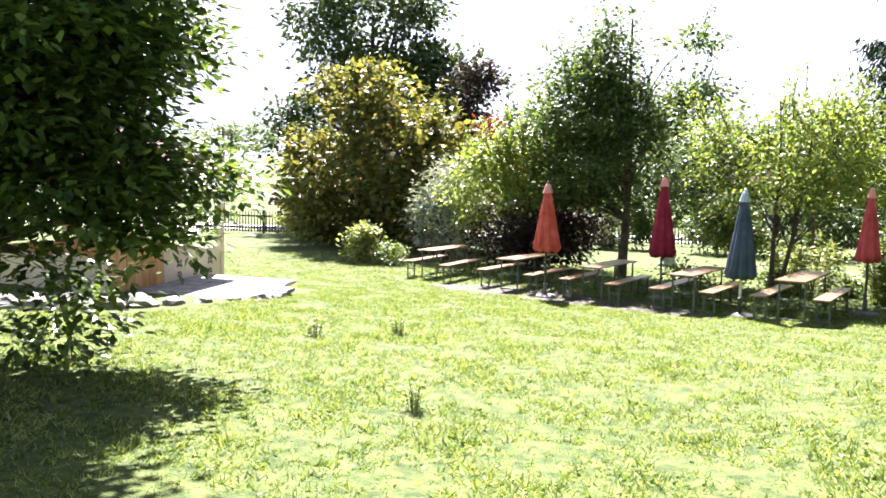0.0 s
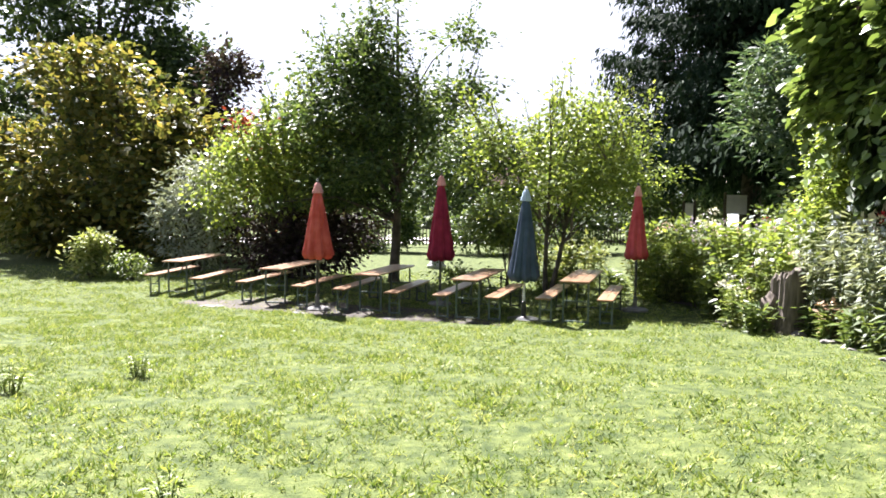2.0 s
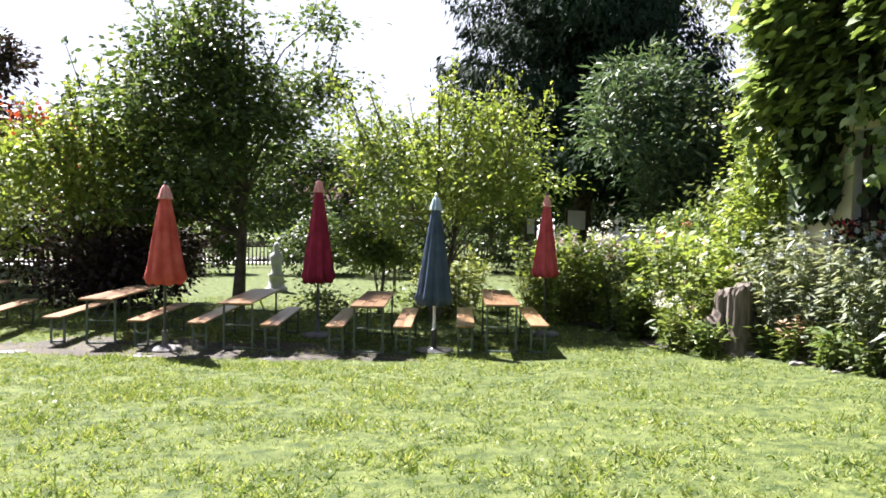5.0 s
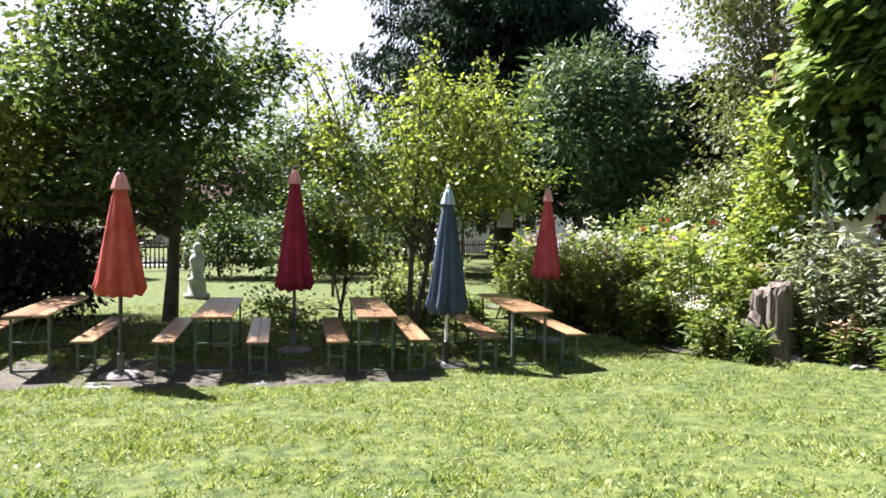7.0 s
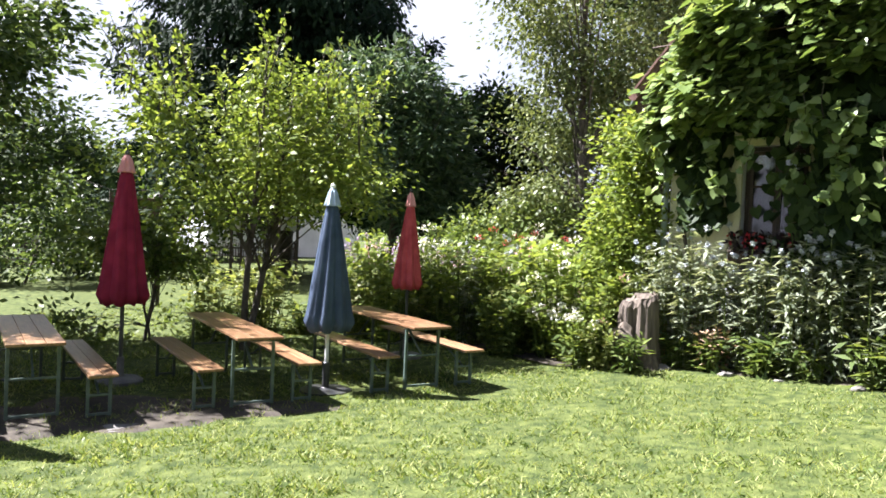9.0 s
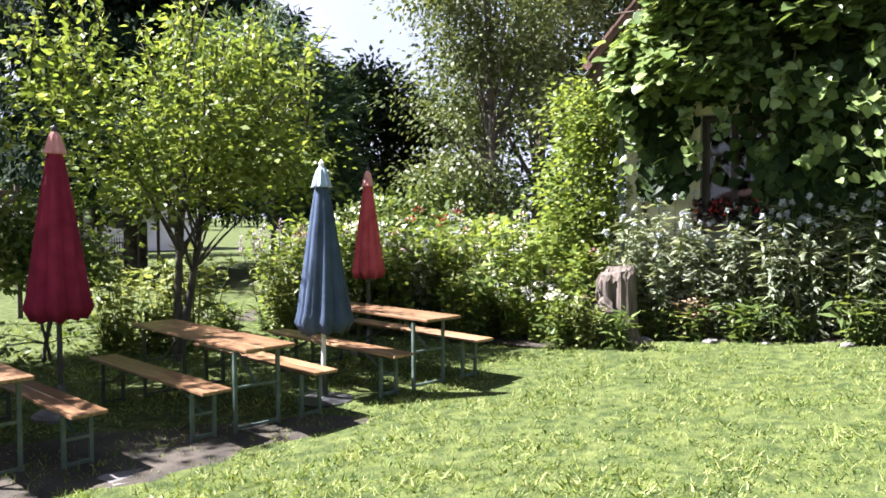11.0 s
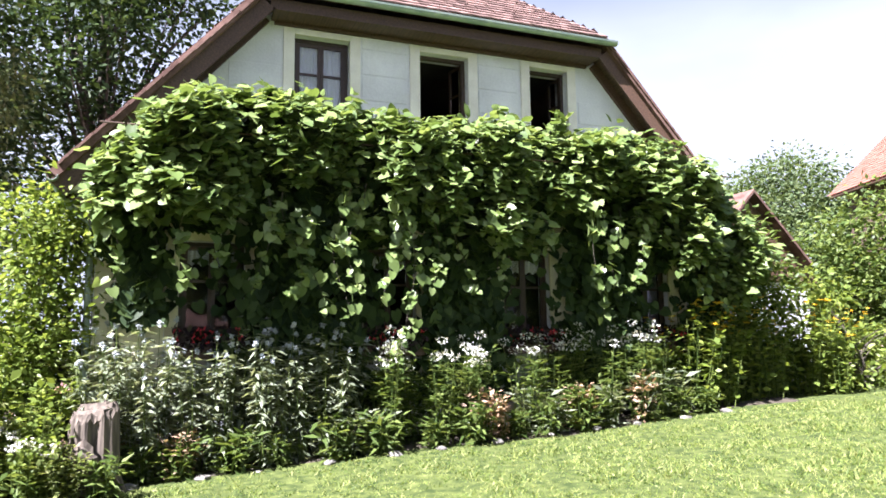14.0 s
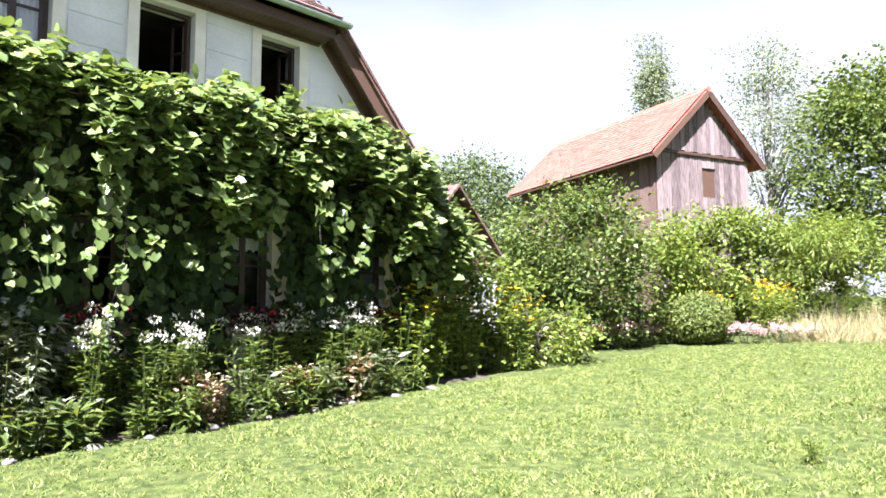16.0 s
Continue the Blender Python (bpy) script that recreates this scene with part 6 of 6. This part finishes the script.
# ---- barn and the upper garden ----
def barn():
    E, ux, uy = Vector((11.63, -9.68, 0)), Vector((0.945, -0.325, 0)), Vector((-0.325, -0.945, 0))
    g = 1.45
    ob = thing("barn", Matrix(((ux.x, uy.x, 0, E.x), (ux.y, uy.y, 0, E.y), (0, 0, 1, g), (0, 0, 0, 1))), "old barn with weathered boards and orange tiled roof", "barn")
    Lb, W, H, R = 8.5, 4.36, 6.4, 2.1
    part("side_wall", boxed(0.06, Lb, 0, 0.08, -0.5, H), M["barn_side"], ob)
    part("side_wall", boxed(0.06, Lb, W - 0.08, W, -0.5, H), M["barn_wood"], ob)
    part("back_wall", boxed(Lb - 0.08, Lb, 0.08, W - 0.08, -0.5, H), M["barn_wood"], ob)
    part("lining", boxed(0.04, 0.06, 0.0, W, -0.5, H), M["dark_wood"], ob)
    nb = 21
    for i in range(nb):
        y0, y1 = W * i / nb, W * (i + 1) / nb
        c = abs((y0 + y1) / 2 - W / 2)
        if not (10 <= i <= 12):
            part("board", boxed(-0.012 - 0.01 * (i % 2), 0.038, y0 + 0.012, y1 - 0.012, -0.3, H - 0.10), M["barn_wood"], ob)
        else:
            part("board", boxed(-0.012 - 0.01 * (i % 2), 0.038, y0 + 0.012, y1 - 0.012, H - 0.55, H - 0.10), M["barn_wood"], ob)
            part("board", boxed(-0.012 - 0.01 * (i % 2), 0.038, y0 + 0.012, y1 - 0.012, -0.3, H - 1.6), M["barn_wood"], ob)
        top = H + R * (1 - c / (W / 2)) - 0.10
        if top > H + 0.1:
            part("board", boxed(-0.06 - 0.012 * (i % 2), 0.02, y0 + 0.012, y1 - 0.012, H - 0.06 + 0.02 * (i % 3), top), M["barn_wood"], ob)
    part("gable_beam", boxed(-0.09, 0.02, -0.05, W + 0.05, H - 0.16, H - 0.065), M["dark_wood"], ob)
    for i in range(31):
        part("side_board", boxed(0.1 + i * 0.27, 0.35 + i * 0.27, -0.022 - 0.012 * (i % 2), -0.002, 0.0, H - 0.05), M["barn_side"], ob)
    for s in (0, 1):
        ye, yi = (-0.45, W / 2) if s == 0 else (W + 0.45, W / 2)
        ze = H - 0.42
        bm = bmesh.new()
        for xx in (-0.35, Lb + 0.35):
            for yy, zz in ((ye, ze), (yi, H + R), (yi, H + R + 0.14), (ye, ze + 0.14)):
                bm.verts.new((xx, yy, zz))
        bm.verts.ensure_lookup_table()
        q = bm.verts
        for f_ in ((0, 1, 2, 3), (4, 5, 6, 7), (0, 1, 5, 4), (1, 2, 6, 5), (2, 3, 7, 6), (3, 0, 4, 7)):
            bm.faces.new([q[k] for k in f_])
        part("roof", bm, M["tile_red"], ob, "orange clay tiles")
        bm = bmesh.new()
        beam(bm, (-0.37, ye, ze - 0.02), (-0.37, yi, H + R - 0.02), 0.05, 0.2)
        part("barge_board", bm, M["dark_wood"], ob)
        up = Vector((0, yi - ye, H + R - ze))
        rows = int(up.length / 0.19)
        up.normalize()
        m = ob.matrix_world
        o = tile_rows(Vector((-0.35, ye, ze + 0.02)), Vector((1, 0, 0)), up, lambda r: (0, Lb + 0.7), rows, 0.19, bt, "roof_tile", lambda w: w)
        o.parent = ob
    part("ridge", lathe(bmesh.new(), [(0.11, -0.4), (0.11, Lb + 0.4)], 10), M["tile_red"], ob).matrix_local = Matrix.Translation((0, W / 2, H + R + 0.12)) @ pose(0, 0, 0, 0, 90, 0)
    part("gutter", boxed(-0.3, Lb + 0.3, -0.56, -0.44, H - 0.45, H - 0.36, bevel=0.02), M["dark_wood"], ob)
    return ob


bt = tm.copy()
bt.name = "orange_tile_pieces"
for e, c in zip(bt.node_tree.nodes["Color Ramp"].color_ramp.elements, ((0.25, 0.098, 0.070, 1), (0.32, 0.138, 0.102, 1))):
    e.color = c
barn()
tree("lilac_bush", 10.9, -3.6, "large green bush beside the house", "shrub",
     [(0, 0, 2.4, 1.9, 1.7, 2.1), (-0.5, -0.5, 3.7, 1.1, 1.1, 0.9), (0.9, 0.5, 1.6, 1.3, 1.2, 1.4), (1.5, 1.3, 2.0, 1.3, 1.2, 1.5), (-0.7, -0.5, 1.8, 0.9, 0.9, 1.6)], "mid", "diamond", 430, 46, 0.27, 0.15, 0.07, limbs=9, stems=3, gap=0.22)
tree("garden_bush", 9.4, -0.2, "rounded yellow-green bush at the end of the house bed", "shrub", [(0, 0, 0.7, 0.8, 1.0, 0.8), (0.3, 1.2, 1.1, 0.8, 0.9, 1.0)], "lime", "oval", 80, 44, 0.2, 0.12, 0.03, limbs=14, stems=3)
tree("corner_bush", 10.2, 2.0, "leafy bush crowding the house corner under the vine", "shrub", [(0, 0, 1.5, 0.8, 0.9, 1.5), (0.4, -0.8, 1.1, 0.9, 0.9, 1.1), (0.2, 0.2, 2.7, 0.7, 0.8, 0.8)], "mid", "oval", 150, 44, 0.2, 0.13, 0.03, limbs=14, stems=3)
tree("hop_hedge", 10.3, -8.9, "tall hop climber covering the garden fence", "hedge",
     [(0, 0, 1.8, 1.2, 1.2, 1.8), (-0.9, -1.2, 2.2, 1.2, 1.2, 2.0), (-1.8, -2.2, 2.0, 1.2, 1.2, 1.9), (0.6, -1.0, 3.2, 0.8, 0.8, 1.0), (-2.8, -3.2, 1.9, 1.2, 1.2, 1.8), (-1.6, -1.6, 3.6, 0.7, 0.7, 1.2), (-0.2, 0.6, 2.8, 0.9, 0.9, 1.1)], "lime", "diamond", 420, 44, 0.25, 0.16, 0.05, limbs=24, stems=4)
tree("robinia_shrub", 6.9, -11.2, "arching pale-green shrub over the meadow edge", "shrub",
     [(0, 0, 2.6, 1.5, 1.3, 1.0), (-0.8, -0.2, 2.2, 1.0, 1.0, 0.8), (1.0, 0, 2.0, 1.2, 1.2, 1.2)], "lime", "lance", 130, 46, 0.25, 0.2, 0.06, limbs=20, stems=2, droop=0.6)
tree("poplar_tree", 19.2, -24.1, "tall narrow silvery aspen behind the barn", "tree",
     [(0, 0, 9, 1.2, 1.2, 5.5), (0.3, 0, 13.8, 0.8, 0.8, 2.6), (-1.5, 0, 8.4, 1.0, 1.0, 4.5)], "aspen", "diamond", 460, 44, 0.34, 0.17, 0.2, limbs=24, gap=0.15, shell=0.2)
tree("ash_tree", 12.0, -21.0, "airy tall tree with open crown behind the barn", "tree",
     [(0, 0, 9.5, 2.6, 2.6, 3.0), (0.8, 0, 11.8, 1.8, 1.8, 1.4), (-1.5, 0, 7, 1.8, 1.8, 2.0), (1.2, 0, 6.5, 1.4, 1.4, 1.6)], "aspen", "diamond", 300, 36, 0.36, 0.15, 0.16, "birch", limbs=40, gap=-0.08, shell=0.2)
tree("walnut_tree", 6.2, -19.4, "dense broad green tree at the meadow edge", "tree",
     [(0, 0, 6.0, 4.0, 4.0, 3.8), (0.3, 0, 8.2, 2.8, 2.8, 2.2), (-3, 0, 4.5, 3.0, 3.0, 3.4), (2.4, 1, 4.0, 1.8, 1.8, 2.4), (0, 1.5, 2.0, 4.8, 2.2, 2.2)], "mid", "diamond", 900, 50, 0.46, 0.22, 0.3, limbs=20, gap=0.3, shell=0.6)
tree("round_tree", 26.0, -16.2, "rounded hazy-green tree behind the bushes", "tree",
     [(0, 0, 5.0, 3.6, 3.6, 4.2), (1.5, 1, 6.2, 2.4, 2.4, 2.4), (-1.6, 0, 4.0, 2.6, 2.6, 3.0)], "far", "diamond", 560, 54, 0.45, 0.23, 0.25, limbs=14, gap=0.4, shell=0.6)
for x, y, h in ((0, -24, 7), (-7, -23, 8), (-14, -19, 8), (-19, -10, 8), (-20, 0, 9), (-21, 10, 7), (22, 8, 8)):
    tree("boundary_tree", x, y, "green tree on the garden boundary", "tree", [(0, 0, h * 0.6, h * 0.4, h * 0.4, h * 0.42)], "mid", "diamond", 150, 34, 0.55, 0.38, 0.2, limbs=12, gap=0.2, shell=0.6, group="trees round the garden")


def box_ball(x, y, r):
    ob = thing("box_ball", pose(x, y, gz(x, y)), "clipped round box bush beside the lawn", "shrub")
    n = 7000
    d = rand_dirs(n)
    p = d * np.array([r, r, r * 0.84]) * (0.93 + 0.09 * rng.random((n, 1))) + np.array([0, 0, r * 0.78])
    p = p[p[:, 2] > 0.02]
    d = (p - np.array([0, 0, r * 0.78])) / r
    part_mesh("foliage", leaf_mesh("foliage", p, rand_dirs(len(p)) + d * 0.3, d + rand_dirs(len(p)) * 0.5, rng.uniform(0.05, 0.10, len(p)), "oval", L["box"]), ob)
    # solid core, its dark colour standing for shade between the leaves
    bm = bmesh.new()
    bmesh.ops.create_icosphere(bm, subdivisions=3, radius=1, matrix=Matrix.Translation((0, 0, r * 0.78)) @ Matrix.Diagonal((r * 0.9, r * 0.9, r * 0.75, 1)))
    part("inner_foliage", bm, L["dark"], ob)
    part("stem", lathe(bmesh.new(), [(0.06, -0.1), (0.05, 0.4)], 8), M["bark"], ob)


box_ball(8.85, -6.5, 0.85)
for i in range(9):
    put("low", 9.9 - 0.42 * i, -6.0 - 0.22 * i + rng.uniform(-0.15, 0.15), rng.uniform(0.7, 1.0))
for i in range(20):
    f = rng.random()
    put("low", 11.0 - 1.6 * f + rng.uniform(-0.2, 0.4), -1.6 - 5.8 * f + rng.uniform(-0.4, 0.4), rng.uniform(0.8, 1.3))
for i in range(12):
    put("sunny", rng.uniform(7.6, 10.6), rng.uniform(-9.8, -7.4), rng.uniform(0.8, 1.1))
for i in range(8):
    put("white", rng.uniform(4.4, 7.0), rng.uniform(-11.5, -10.4), rng.uniform(0.9, 1.2))
for i in range(12):
    put("shadow", 11.0 - 0.13 * i + rng.uniform(-0.3, 0.3), -1.4 - 0.5 * i, rng.uniform(0.7, 1.1))
for x, y in ((9.6, 1.2), (9.3, 0.8), (9.7, 0.5), (10.0, -0.6), (9.9, 1.6)):
    put("sunny", x, y, rng.uniform(0.8, 1.1))
# fence of the upper garden
uf = thing("board_fence", pose(11.9, -4.6, gz(11.9, -4.6)), "weathered wooden board fence behind the bushes", "fence")
for i in range(13):
    o = part("fence_board", boxed(-0.02, 0.02, -0.09, 0.09, -0.1, 1.25 + 0.05 * (i % 3)), M["barn_wood"], uf)
    o.location = (0.6 - 0.14 * i, 1.6 - 0.2 * i, 0)
    o.rotation_euler = (0, 0, radians(-35))


# ---- grass ----
def grass(name, label, n, x0, x1, y0, y1, size, material, ok, lean=0.5, shape="blade", fill=False):
    x, y = rng.uniform(x0, x1, n), rng.uniform(y0, y1, n)
    k = ok(x, y)
    x, y = x[k], y[k]
    tuft = np.array([noise.noise(Vector((a * 1.6, b * 1.6, 0))) + 1.1 * noise.noise(Vector((a * 7.5, b * 7.5, 4))) for a, b in zip(x, y)])
    if fill:
        k = tuft > rng.uniform(-1.1, 0.1, len(x))
        x, y, tuft = x[k], y[k], tuft[k]
    s = size * rng.uniform(0.55, 1.2, len(x)) * np.clip(1 + 0.75 * tuft, 0.35, 2)
    at = np.stack([x, y, sheet_z(x, y) - 0.004], -1)
    al = np.stack([rng.normal(size=len(x)) * lean, rng.normal(size=len(x)) * lean, np.ones(len(x))], -1)
    ob = part_mesh(name, leaf_mesh(name, at, al, rand_dirs(len(x)), s, shape, material))
    return tagged(ob, label, "grass", kind="stuff")


def lawn_ok(x, y):
    bed = (x > 8.82) & (y < 13.3) | (x > 8.3) & (y > 13.2) & (x < 13.5)
    pav = (x < -3.6) & (y > 8.4) & (y < 14)
    f = 15.75 - 0.35 * x
    # grass thinned over the dark strip under the tables
    bare = (x > -1.6) & (x < 4.3) & (y > f - 0.15) & (y < f + 1.4) & (rng.random(len(x)) < 0.45)
    return ~(bed | pav | bare)


px = np.array([e[0] for _, e, _, _ in PATH])
py = np.array([e[1] for _, e, _, _ in PATH])


def near_path(x, y):
    d = np.full(len(x), 99.0)
    for a, b in zip(px[::2], py[::2]):
        d = np.minimum(d, np.hypot(x - a, y - b))
    return lawn_ok(x, y) & (rng.random(len(x)) < 1 / (1 + (d / 7.5) ** 2.4))


grass("lawn_grass", "short uneven lawn grass in fresh and dry green", 1350000, -14, 13, -10, 24, 0.056, M["blade"], near_path, 1.0, fill=True)
grass("clover_patch", "flat clover leaves between the lawn grass", 330000, -14, 13, -10, 24, 0.036, M["clover"], near_path, 3.0, "diamond", True)
grass("meadow_grass", "tall dry pale grass at the lawn edge", 80000, -12, 7.4, -17, -7.6, 0.66, M["straw"],
      lambda x, y: y < -7.9 - 0.22 * (7.4 - x) + 0.5 * np.sin(x * 1.3) + 0.3 * np.sin(x * 3.1) + rng.normal(size=len(x)) * 0.5, 0.6, "stalk")
